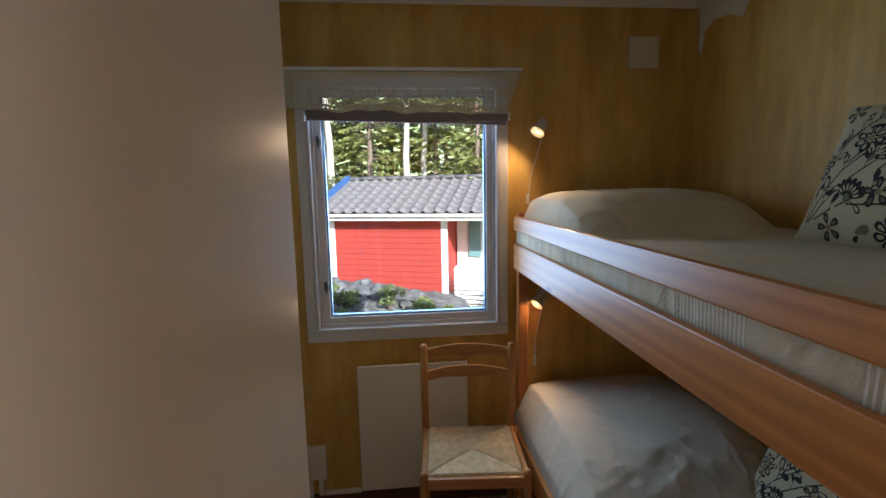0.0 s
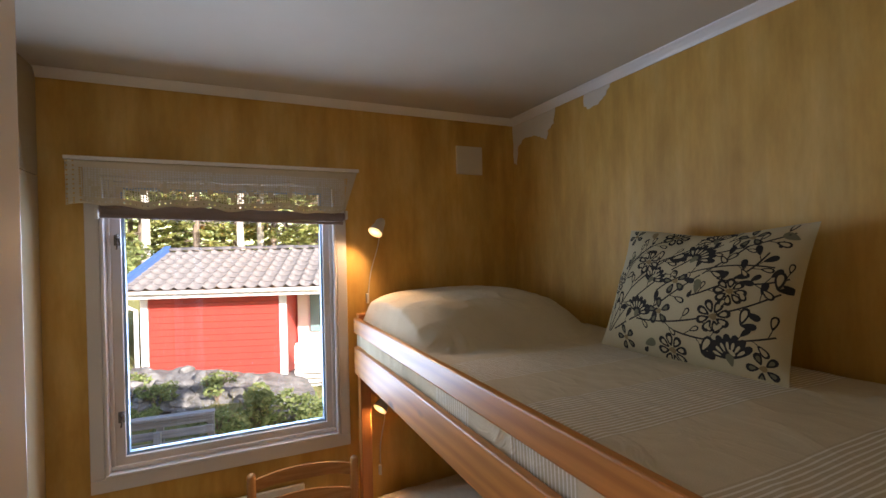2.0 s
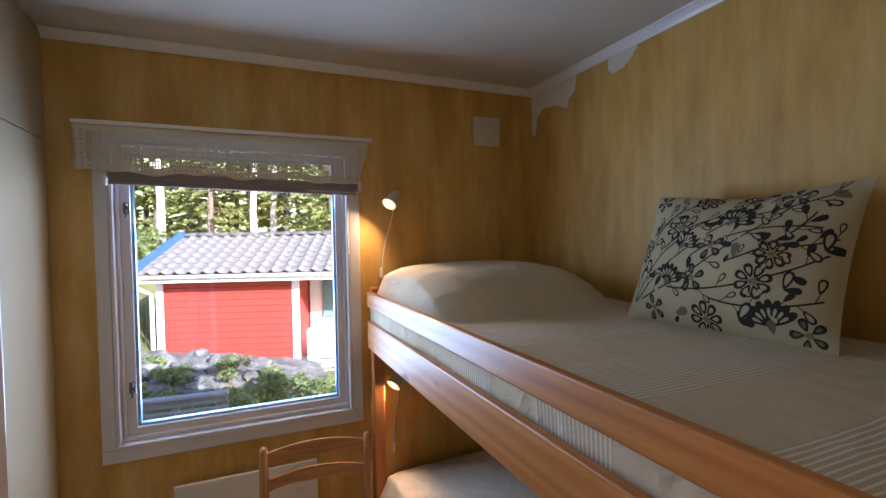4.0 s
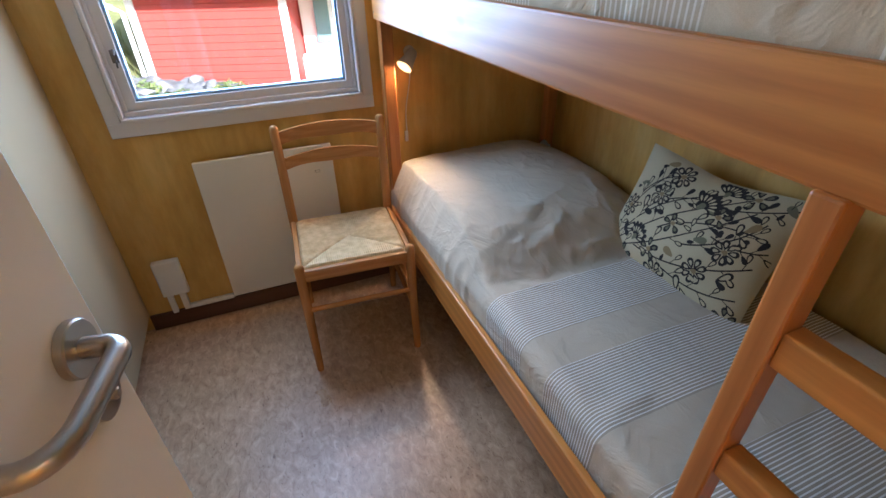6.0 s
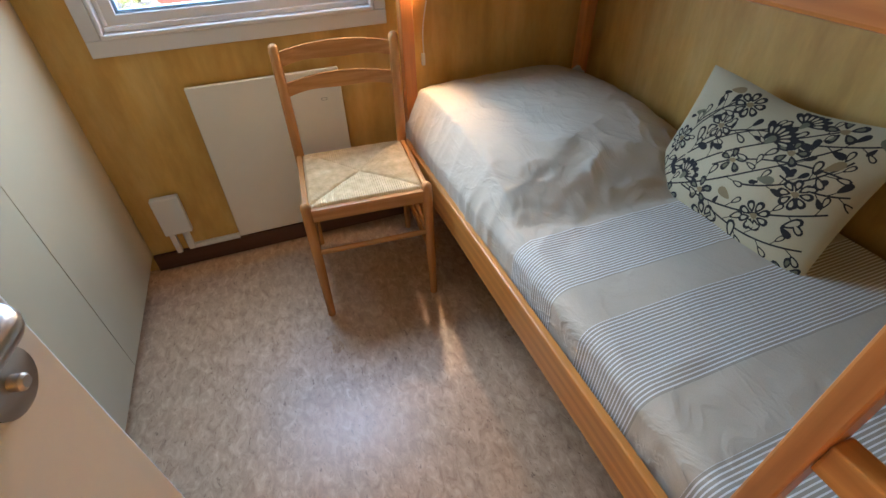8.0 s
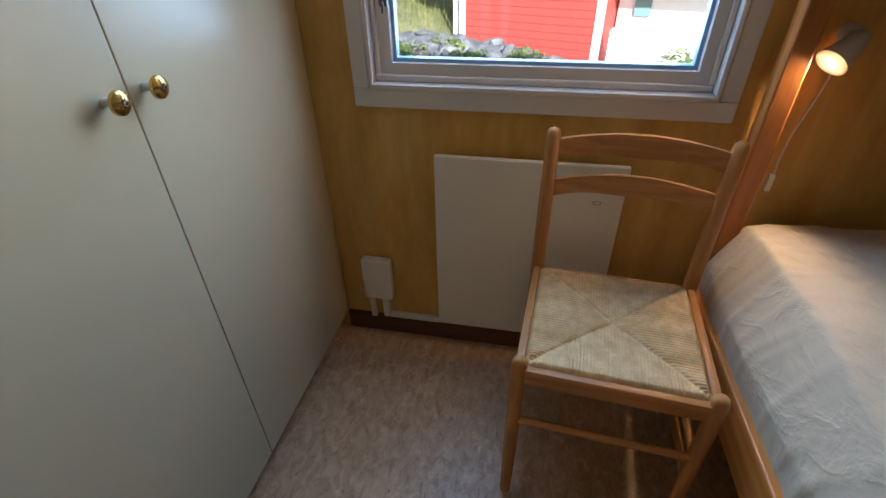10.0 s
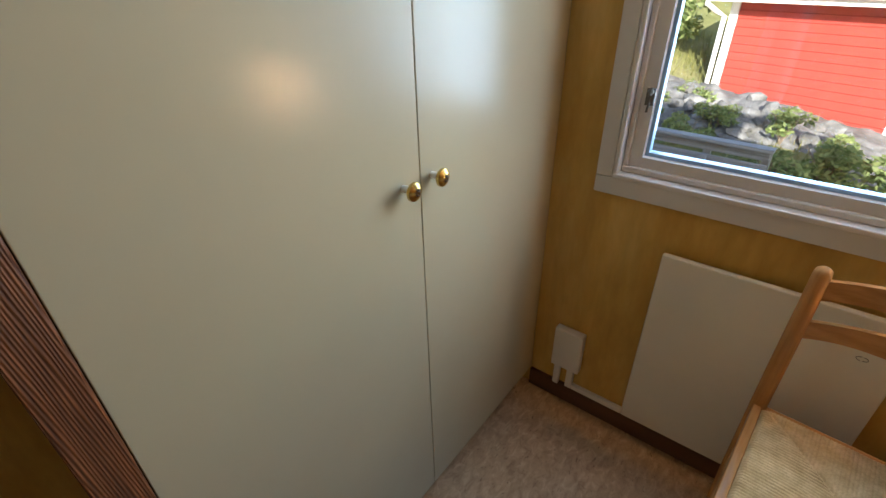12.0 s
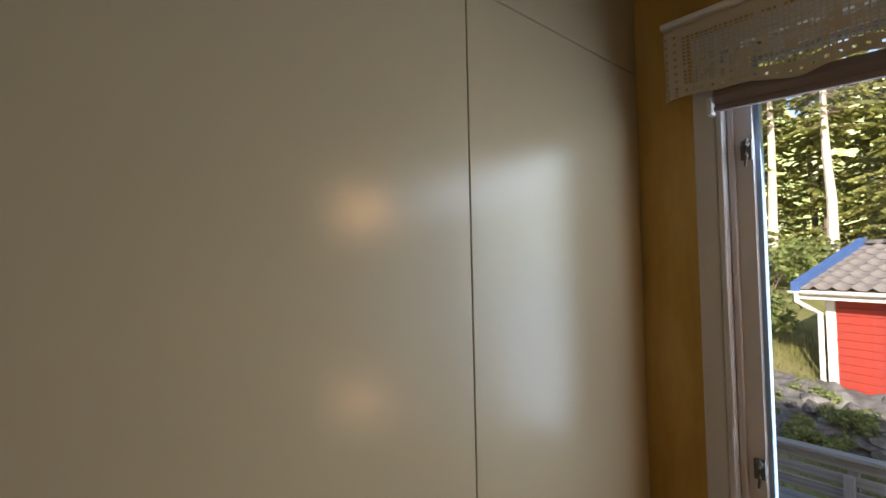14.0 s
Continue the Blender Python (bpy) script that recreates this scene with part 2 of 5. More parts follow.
def tube(bm, pts, radii, sides=12, close=True):
    """A round bar through the points with a radius at each."""
    rings = []
    n = len(pts)
    pts = [Vector(p) for p in pts]
    up = None
    for i, p in enumerate(pts):
        d = (pts[min(i + 1, n - 1)] - pts[max(i - 1, 0)]).normalized()
        if up is None:
            up = Vector((0, 0, 1)) if abs(d.z) < 0.9 else Vector((1, 0, 0))
        a = d.cross(up).normalized()
        b = d.cross(a).normalized()
        up = -b if False else up
        r = radii[i] if isinstance(radii, (list, tuple)) else radii
        rings.append([bm.verts.new(p + (a * math.cos(t) + b * math.sin(t)) * r) for t in (2 * math.pi * k / sides for k in range(sides))])
    for r0, r1 in zip(rings, rings[1:]):
        for k in range(sides):
            bm.faces.new((r0[k], r0[(k + 1) % sides], r1[(k + 1) % sides], r1[k]))
    if close:
        bm.faces.new(rings[0][::-1])
        bm.faces.new(rings[-1])
    return rings


def lathe(bm, base, axis, profile, sides=20):
    """Turned shape: profile = (distance along the axis, radius)."""
    base, axis = Vector(base), Vector(axis).normalized()
    return tube(bm, [base + axis * d for d, _ in profile], [max(r, 0.0004) for _, r in profile], sides)


def sheet(bm, nu, nv, f):
    g = [[bm.verts.new(f(i / nu, j / nv)) for j in range(nv + 1)] for i in range(nu + 1)]
    for i in range(nu):
        for j in range(nv):
            bm.faces.new((g[i][j], g[i + 1][j], g[i + 1][j + 1], g[i][j + 1]))
    return g


def mesh_of(name, bm, mat, smooth=False):
    bmesh.ops.recalc_face_normals(bm, faces=bm.faces[:])
    me = bpy.data.meshes.new(name)
    bm.to_mesh(me)
    bm.free()
    for m in (mat if isinstance(mat, (list, tuple)) else (mat,)):
        me.materials.append(m)
    if smooth:
        me.polygons.foreach_set("use_smooth", [True] * len(me.polygons))
        if smooth != "all":
            me.set_sharp_from_angle(angle=radians(38))
    return me


def solid(name, bm, mat, smooth=False):
    return new(name, mesh_of(name, bm, mat, smooth))


def part(name, bm, mat, parent, label="", smooth=False):
    ob = solid(name, bm, mat, smooth)
    ob.parent = parent
    if label:
        ob["label"] = label
    return ob


def thing(name, label, category, at=(0, 0, 0), rz=0.0, group=""):
    ob = new(name)
    ob.empty_display_size = 0.05
    ob.matrix_world = pose(*at, 0, 0, rz)
    return tagged(ob, label, category, group)


def structure(name, bm, mat, label, category, smooth=False):
    return tagged(solid(name, bm, mat, smooth), label, category, kind="structure")


# ---- the room's shell ----
X0, X1, Y0, Y1, H = -0.82, 1.735, 0.10, 2.37, 2.375
WX0, WX1, WZ0, WZ1 = -0.064, 0.789, 0.898, 2.000      # the window's opening
DX0, DX1, DZ = -0.02, 0.78, 2.06                   # the doorway in the near wall
T = 0.14
structure("floor", boxed(X0 - T, Y0 - T, -0.12, X1 + T, Y1 + T, 0), LINO, "grey-brown marbled linoleum floor with dark flecks", "floor")
structure("ceiling", boxed(X0 - T, Y0 - T, H, X1 + T, Y1 + T, H + 0.12), CEILING_PAINT, "matt off-white painted ceiling", "ceiling")
structure("wall_north", boxed((X0 - T, Y1, 0, WX0, Y1 + T, H), (WX1, Y1, 0, X1 + T, Y1 + T, H), (WX0, Y1, 0, WX1, Y1 + T, WZ0), (WX0, Y1, WZ1, WX1, Y1 + T, H)),
          WALLPAPER, "yellow ragged wallpaper wall with the window", "wall")
structure("wall_east", boxed(X1, Y0 - T, 0, X1 + T, Y1, H), WALLPAPER, "yellow ragged wallpaper wall beside the bunks", "wall")
structure("wall_west", boxed(X0 - T, Y0 - T, 0, X0, Y1, H), WALLPAPER, "yellow ragged wallpaper wall behind the wardrobe", "wall")
structure("wall_south", boxed((X0, Y0 - T, 0, DX0, Y0, H), (DX1, Y0 - T, 0, X1, Y0, H), (DX0, Y0 - T, DZ, DX1, Y0, H)),
          WALLPAPER, "yellow ragged wallpaper wall with the doorway", "wall")
structure("baseboard", boxed((-0.24, Y1 - 0.013, 0, X1, Y1, 0.075), (X1 - 0.013, Y0, 0, X1, Y1 - 0.014, 0.075)), BASE_DARK, "dark brown stained baseboard", "baseboard")


def cove(bm, a, b, inward):
    """A small ceiling moulding between two points."""
    a, b, n = Vector(a), Vector(b), Vector(inward)
    prof = [(0, -0.031), (0.006, -0.031), (0.009, -0.026), (0.014, -0.019), (0.022, -0.012), (0.026, -0.006), (0.031, -0.004), (0.033, 0.0)]
    g = [[bm.verts.new(p + n * u + Vector((0, 0, w))) for u, w in prof] for p in (a, b)]
    for i in range(len(prof) - 1):
        bm.faces.new((g[0][i], g[0][i + 1], g[1][i + 1], g[1][i]))


bm = bmesh.new()
cove(bm, (X0, Y1 - 0.001, H - 0.001), (X1, Y1 - 0.001, H - 0.001), (0, -1, 0))
cove(bm, (X1 - 0.001, Y0, H - 0.001), (X1 - 0.001, Y1, H - 0.001), (-1, 0, 0))
structure("trim", bm, WHITE_PAINT, "narrow white cove moulding under the ceiling", "moulding", True)

# the hall behind the doorway, plain
structure("hall_floor", boxed(-1.2, -1.5, -0.12, 1.4, Y0 - T, 0), LINO, "linoleum floor of the hall", "floor")
structure("hall_wall", boxed((-1.3, -1.6, 0, 1.5, -1.5, H), (-1.3, -1.5, 0, -1.2, Y0 - T, H), (1.4, -1.5, 0, 1.5, Y0 - T, H)), WALLPAPER, "plain yellow wall of the hall", "wall")
structure("hall_ceiling", boxed(-1.3, -1.6, H, 1.5, Y0 - T, H + 0.1), CEILING_PAINT, "plain ceiling of the hall", "ceiling")


# ---- more materials ----
def make_rush():
    m = material("woven_rush", (0.56, 0.47, 0.31), 0.75)
    v = coords(m)
    a = noise_tex(m, v, 35.0, 4)
    f = noise_tex(m, coords(m, (1, 1, 1)), 260.0, 3)
    c = ramp(m, a, [(0.3, (0.54, 0.36, 0.17)), (0.7, (0.76, 0.56, 0.30))])
    col(m, mix(m, c, ramp(m, f, [(0.35, (0.84, 0.82, 0.78)), (0.65, (1.06, 1.06, 1.06))]), 0.7, "MULTIPLY"))
    bump(m, f, 0.4, 0.0008)
    return m


def make_leaf(name, a, b, rough=0.6):
    m = material(name, a, rough, spec=0.25)
    info = node(m, "ShaderNodeNewGeometry")
    n = noise_tex(m, coords(m), 1.3, 3)
    c = ramp(m, info.outputs["Random Per Island"], [(0.0, a), (1.0, b)])
    col(m, mix(m, c, ramp(m, n, [(0.35, (0.65, 0.65, 0.6)), (0.65, (1.15, 1.15, 1.05))]), 0.8, "MULTIPLY"))
    tr = node(m, "ShaderNodeBsdfTranslucent")
    link(m, bsdf(m).inputs["Base Color"].links[0].from_socket, tr.inputs["Color"])
    mx = node(m, "ShaderNodeMixShader")
    mx.inputs[0].default_value = 0.45
    link(m, bsdf(m).outputs[0], mx.inputs[1])
    link(m, tr.outputs[0], mx.inputs[2])
    link(m, mx.outputs[0], m.node_tree.nodes["Material Output"].inputs["Surface"])
    return m


def make_rock():
    m = material("lichen_granite", (0.3, 0.29, 0.28), 0.85)
    v = coords(m)
    a = noise_tex(m, v, 3.5, 6, 0.65)
    f = noise_tex(m, v, 22.0, 5, 0.7)
    c = ramp(m, a, [(0.32, (0.065, 0.063, 0.06)), (0.5, (0.15, 0.147, 0.145)), (0.68, (0.27, 0.265, 0.26))])
    col(m, mix(m, c, ramp(m, f, [(0.35, (0.7, 0.7, 0.7)), (0.65, (1.15, 1.15, 1.12))]), 0.8, "MULTIPLY"))
    bump(m, f, 0.6, 0.03)
    return m


def make_ground():
    m = material("rough_grass_ground", (0.14, 0.15, 0.05), 0.95)
    v = coords(m)
    a = noise_tex(m, v, 0.7, 5, 0.6)
    f = noise_tex(m, v, 14.0, 5, 0.7)
    c = ramp(m, a, [(0.35, (0.11, 0.13, 0.040)), (0.55, (0.22, 0.22, 0.08)), (0.72, (0.34, 0.30, 0.15))])
    col(m, mix(m, c, ramp(m, f, [(0.3, (0.6, 0.6, 0.6)), (0.7, (1.25, 1.25, 1.2))]), 0.8, "MULTIPLY"))
    bump(m, f, 0.8, 0.05)
    return m


RUSH = make_rush()
SPREAD_BANDS = [(1.20, 1.39), (0.90, 1.09), (0.56, 0.765), (0.22, 0.36)]
UPPER_BANDS = [(1.28, 1.47), (0.901, 1.098), (0.53, 0.716), (0.18, 0.36)]
SPREAD = make_cloth("striped_cotton_bedspread", (0.54, 0.465, 0.345), 700, 0.07, stripes=(1, 0.0083, (0.82, 0.79, 0.72), SPREAD_BANDS), crease=0.004)
# same cloth as SPREAD, with dim light and yellow wall bounce coloured in
SPREAD_UP = make_cloth("bounce_lit_bedspread", (0.60, 0.51, 0.35), 700, 0.06, stripes=(1, 0.0104, (0.76, 0.71, 0.60), UPPER_BANDS), crease=0.003, gap=0.90)
SHEET_BLUE = make_cloth("pale_blue_sheet", (0.50, 0.56, 0.56), 700, 0.06)
CUSHION_CLOTH = make_cloth("cream_cushion_cotton", (0.50, 0.43, 0.27), 900, 0.06)
INK = make_cloth("dark_printed_ink", (0.035, 0.032, 0.030), 900, 0.15)
INK_OCHRE = make_cloth("ochre_printed_ink", (0.27, 0.20, 0.10), 900, 0.15)
INK_OLIVE = make_cloth("olive_printed_ink", (0.17, 0.16, 0.10), 900, 0.15)
LACE = make_cloth("crocheted_lace", (0.62, 0.55, 0.43), 500, 0.08)
BLIND_CLOTH = make_cloth("mauve_blind", (0.30, 0.235, 0.23), 900, 0.08)
DARK_CLOTH = make_cloth("navy_cloth", (0.018, 0.021, 0.028), 500, 0.2)
GREY_CLOTH = make_cloth("grey_hem", (0.28, 0.28, 0.29), 500, 0.2)
CREAM_KNOB = make_paint("cream_wood_knob", (0.62, 0.52, 0.36), 0.4)
LAMP_WHITE = make_paint("lamp_enamel", (0.60, 0.55, 0.48), 0.4, 0.02)
RED_BOARD = make_paint("falu_red_paint", (0.42, 0.05, 0.035), 0.75, 0.25, 0.16)
HOUSE_WHITE = make_paint("white_house_paint", (0.80, 0.80, 0.79), 0.6, 0.1)
BLUE_TRIM = make_paint("blue_trim_paint", (0.055, 0.13, 0.33), 0.5)
ROCK = make_rock()
GROUND = make_ground()
NEEDLE = make_leaf("spruce_needles", (0.18, 0.225, 0.066), (0.43, 0.43, 0.155))
LEAF = make_leaf("bush_leaves", (0.14, 0.20, 0.07), (0.36, 0.42, 0.18))
GRASS = make_leaf("grass_blades", (0.14, 0.16, 0.045), (0.38, 0.36, 0.15))
BARK = make_wood("grey_bark", (0.10, 0.075, 0.055), (0.26, 0.20, 0.155), "Z", 0.6, 0.9, False)
BIRCH = make_wood("pale_birch_bark", (0.35, 0.32, 0.28), (0.68, 0.65, 0.60), "Z", 0.4, 0.8, False)
GREY_WOOD_X = make_wood("weathered_grey_planks", (0.17, 0.18, 0.185), (0.36, 0.37, 0.37), "X", 1.0, 0.8, False)
GREY_WOOD_Z = make_wood("weathered_grey_post", (0.17, 0.18, 0.185), (0.36, 0.37, 0.37), "Z", 1.0, 0.8, False)


def make_tile():
    m = material("grey_concrete_tile", (0.25, 0.235, 0.23), 0.8)
    info = node(m, "ShaderNodeNewGeometry")
    v = coords(m)
    f = noise_tex(m, v, 9.0, 5, 0.7)
    c = ramp(m, info.outputs["Random Per Island"], [(0.0, (0.11, 0.10, 0.10)), (0.5, (0.165, 0.152, 0.15)), (1.0, (0.23, 0.215, 0.21))])
    col(m, mix(m, c, ramp(m, f, [(0.3, (0.65, 0.65, 0.65)), (0.7, (1.2, 1.2, 1.2))]), 0.8, "MULTIPLY"))
    bump(m, f, 0.4, 0.01)
    return m


TILE = make_tile()
GLASS = bpy.data.materials.new("window_glass")
GLASS.use_nodes = True
_nt = GLASS.node_tree
_nt.nodes.remove(_nt.nodes["Principled BSDF"])
_tr, _gl, _mx, _fr = (_nt.nodes.new(k) for k in ("ShaderNodeBsdfTransparent", "ShaderNodeBsdfGlossy", "ShaderNodeMixShader", "ShaderNodeFresnel"))
_tr.inputs[0].default_value = (0.93, 0.96, 0.97, 1)
_gl.inputs["Roughness"].default_value = 0.02
_fr.inputs["IOR"].default_value = 1.45
_nt.links.new(_fr.outputs[0], _mx.inputs[0])
_nt.links.new(_tr.outputs[0], _mx.inputs[1])
_nt.links.new(_gl.outputs[0], _mx.inputs[2])
_nt.links.new(_mx.outputs[0], _nt.nodes["Material Output"].inputs[0])
BULB = bpy.data.materials.new("lit_bulb")
BULB.use_nodes = True
bsdf(BULB).inputs["Emission Color"].default_value = (1.0, 0.78, 0.42, 1)
bsdf(BULB).inputs["Emission Strength"].default_value = 9.0


# ---- window ----
def build_window():
    w = thing("window_1", "white-painted casement window with a grey inner frame", "window")
    w["kind"] = "structure"
    cy0, cy1 = Y1 - 0.016, Y1
    for b in ((-0.110, cy0, 0.847, 0.834, cy1, 0.896), (-0.110, cy0, 0.8965, -0.066, cy1, 2.034), (0.791, cy0, 0.8965, 0.834, cy1, 2.034), (-0.0655, cy0, 2.002, 0.7905, cy1, 2.034)):
        part("casing", boxed(*b, bevel=0.003), WINDOW_PAINT, w)
    # a thin bead inside the casing, then the frame and the sash
    fx0, fx1, fz0, fz1 = WX0, WX1, WZ0, WZ1
    for b in ((fx0, Y1 - 0.022, fz0 - 0.002, fx1, Y1 + 0.05, fz0 + 0.012), (fx0, Y1 - 0.022, fz0 + 0.0125, fx0 + 0.012, Y1 + 0.05, fz1), (fx1 - 0.012, Y1 - 0.022, fz0 + 0.0125, fx1, Y1 + 0.05, fz1), (fx0 + 0.0125, Y1 - 0.022, fz1 - 0.012, fx1 - 0.0125, Y1 + 0.05, fz1)):
        part("window_frame", boxed(*b, bevel=0.003), WINDOW_PAINT, w)
    for b in ((fx0 + 0.013, Y1 + 0.004, fz0 + 0.013, fx1 - 0.013, Y1 + 0.045, fz0 + 0.030), (fx0 + 0.013, Y1 + 0.004, fz0 + 0.0305, fx0 + 0.026, Y1 + 0.045, fz1 - 0.013), (fx1 - 0.026, Y1 + 0.004, fz0 + 0.0305, fx1 - 0.013, Y1 + 0.045, fz1 - 0.013)):
        part("bead", boxed(*b, bevel=0.003), WINDOW_PAINT, w)
    sx0, sx1, sz0, sz1 = fx0 + 0.0265, fx1 - 0.0265, fz0 + 0.0305, fz1 - 0.014
    gx0, gx1, gz0, gz1 = -0.006, 0.737, 0.956, 1.968
    sash = part("sash", boxed((sx0, Y1 + 0.012, sz0, sx1, Y1 + 0.055, gz0), (sx0, Y1 + 0.012, gz1, sx1, Y1 + 0.055, sz1), (sx0, Y1 + 0.012, gz0, gx0, Y1 + 0.055, gz1), (gx1, Y1 + 0.012, gz0, sx1, Y1 + 0.055, gz1)), WINDOW_PAINT, w)
    part("glazing_bead", boxed((gx0, Y1 + 0.03, gz0, gx1, Y1 + 0.054, gz0 + 0.009), (gx0, Y1 + 0.03, gz1 - 0.009, gx1, Y1 + 0.054, gz1), (gx0, Y1 + 0.03, gz0 + 0.009, gx0 + 0.009, Y1 + 0.054, gz1 - 0.009), (gx1 - 0.009, Y1 + 0.03, gz0 + 0.009, gx1, Y1 + 0.054, gz1 - 0.009)), make_paint("pale_blue_bead", (0.26, 0.42, 0.62), 0.4), w, "pale blue glazing bead")
    pane = part("pane", boxed(gx0 + 0.001, Y1 + 0.040, gz0 + 0.001, gx1 - 0.001, Y1 + 0.044, gz1 - 0.001), GLASS, w, "clear window glass")
    pane.visible_shadow = False
    for z in (1.108, 1.768):
        bm = bmesh.new()
        box(bm, -0.026, Y1 + 0.004, z - 0.020, -0.006, Y1 + 0.0115, z + 0.020)
        tube(bm, [(-0.014, Y1 + 0.001, z + 0.022), (-0.014, Y1 - 0.008, z + 0.006), (-0.012, Y1 - 0.010, z - 0.012), (-0.016, Y1 - 0.004, z - 0.034)], [0.0035, 0.004, 0.0035, 0.003], 8)
        lathe(bm, (-0.016, Y1 + 0.004, z + 0.012), (0, -1, 0), [(0, 0.008), (0.008, 0.008), (0.011, 0.004)], 12)
        part("window_catch", bm, IRON, w, "old zinc window catch", True)
    bm = bmesh.new()
    tube(bm, [(-0.058, Y1 - 0.019, 1.895), (-0.055, Y1 - 0.02, 1.55), (-0.052, Y1 - 0.019, 1.19)], 0.0022, 8)
    part("blind_cord", bm, PLASTIC_WHITE, w, "thin white blind cord")
    # outside sill and reveal
    part("outer_sill", boxed(WX0, Y1 + T + 0.002, WZ0 - 0.06, WX1, Y1 + T + 0.05, WZ0 - 0.03, bevel=0.003), BLUE_TRIM, w, "blue painted outer sill")


build_window()


def build_valance():
    v = thing("lace_valance", "cream crocheted lace valance hanging from a white rail", "curtain")
    bm = boxed(-0.152, 2.298, 2.051, 0.886, 2.325, 2.064, bevel=0.002)
    part("rail", bm, WHITE_PAINT, v)
    for x in (-0.09, 0.835):
        part("bracket", boxed(x, 2.325, 2.049, x + 0.02, Y1, 2.066, bevel=0.002), WHITE_PAINT, v)
    # the lace: a fine net with closed and open meshes
    rnd = random.Random(7)
    x0, x1, z1 = -0.150, 0.880, 2.051
    nu, nv = 112, 19
    def z_low(s):
        e = 1.892 - 0.020 * s
        return e + 0.006 * math.sin(s * 21) + 0.004 * math.sin(s * 47)
    def at(i, j):
        s, r = i / nu, j / nv
        x = x0 + (x1 - x0) * s
        if s > 0.93:
            x -= (s - 0.93) * 0.80 * r
        z = z1 - (z1 - z_low(s)) * r
        y = 2.3115 + 0.006 * math.sin(s * 40) * r + 0.003 * math.sin(s * 101 + r * 3) * r + 0.004 * r
        return Vector((x, y, z))
    bm = bmesh.new()
    g = [[bm.verts.new(at(i, j)) for j in range(nv + 1)] for i in range(nu + 1)]
    def quad(a, b, c, d):
        bm.faces.new((a, b, c, d))
    for i in range(nu):
        for j in range(nv):
            s, r = (i + 0.5) / nu, (j + 0.5) / nv
            c = [g[i][j], g[i + 1][j], g[i + 1][j + 1], g[i][j + 1]]
            u = (s - 0.10) / 0.11
            du = abs((u % 1.0) - 0.5)
            zone = 0.04 < s < 0.965 and 0.16 < r < 0.86
            flower = abs(du - 0.22) * 1.3 + abs(r - 0.50) < 0.10 or (0.60 < r < 0.67 and (i // 2) % 4 == 0)
            border = 0.89 < r < 0.95 and i % 2 == 0
            edge = s < 0.03 and i % 2 == 0 and j % 2 == 0
            open_ = (zone and not flower and rnd.random() > 0.04) or border or edge
            if not open_:
                bm.faces.new(c)
                continue
            mid = sum((q.co for q in c), Vector()) / 4
            inner = [bm.verts.new(mid + (q.co - mid) * (0.72 if i % 2 else 0.60)) for q in c]
            for k in range(4):
                bm.faces.new((c[k], c[(k + 1) % 4], inner[(k + 1) % 4], inner[k]))
    lace = part("lace", bm, LACE, v, "cream crocheted cotton lace", True)
    sol = lace.modifiers.new("thickness", "SOLIDIFY")
    sol.thickness = 0.0012
    b = thing("roller_blind", "mauve roller blind rolled up above the window", "blind")
    bm = bmesh.new()
    lathe(bm, (-0.06, 2.340, 1.885), (0.9995, 0, -0.030), [(0, 0.001), (0.001, 0.016), (0.885, 0.016), (0.886, 0.001)], 18)
    part("roll", bm, BLIND_CLOTH, b, smooth=True)
    bm = bmesh.new()
    sheet(bm, 60, 3, lambda s, r: Vector((-0.055 + 0.870 * s, 2.3235 + 0.0015 * math.sin(s * 30), 1.885 - 0.026 * s - (0.026 + 0.003 * math.sin(s * 5)) * r)))
    cl = part("blind_cloth", bm, BLIND_CLOTH, b, smooth=True)
    so = cl.modifiers.new("thickness", "SOLIDIFY")
    so.thickness = 0.001
    hem = boxed(0.0, -0.006, -0.012, 0.872, 0.006, 0.0, bevel=0.003)
    bmesh.ops.transform(hem, matrix=pose(-0.056, 2.322, 1.860, 0, 1.7, 0), verts=hem.verts[:])
    part("hem_bar", hem, BLIND_CLOTH, b)
    for x in (-0.072, 0.828):
        part("bracket", boxed(x, 2.324, 1.846, x + 0.01, Y1, 1.884, bevel=0.002), PLASTIC_WHITE, b)


build_valance()


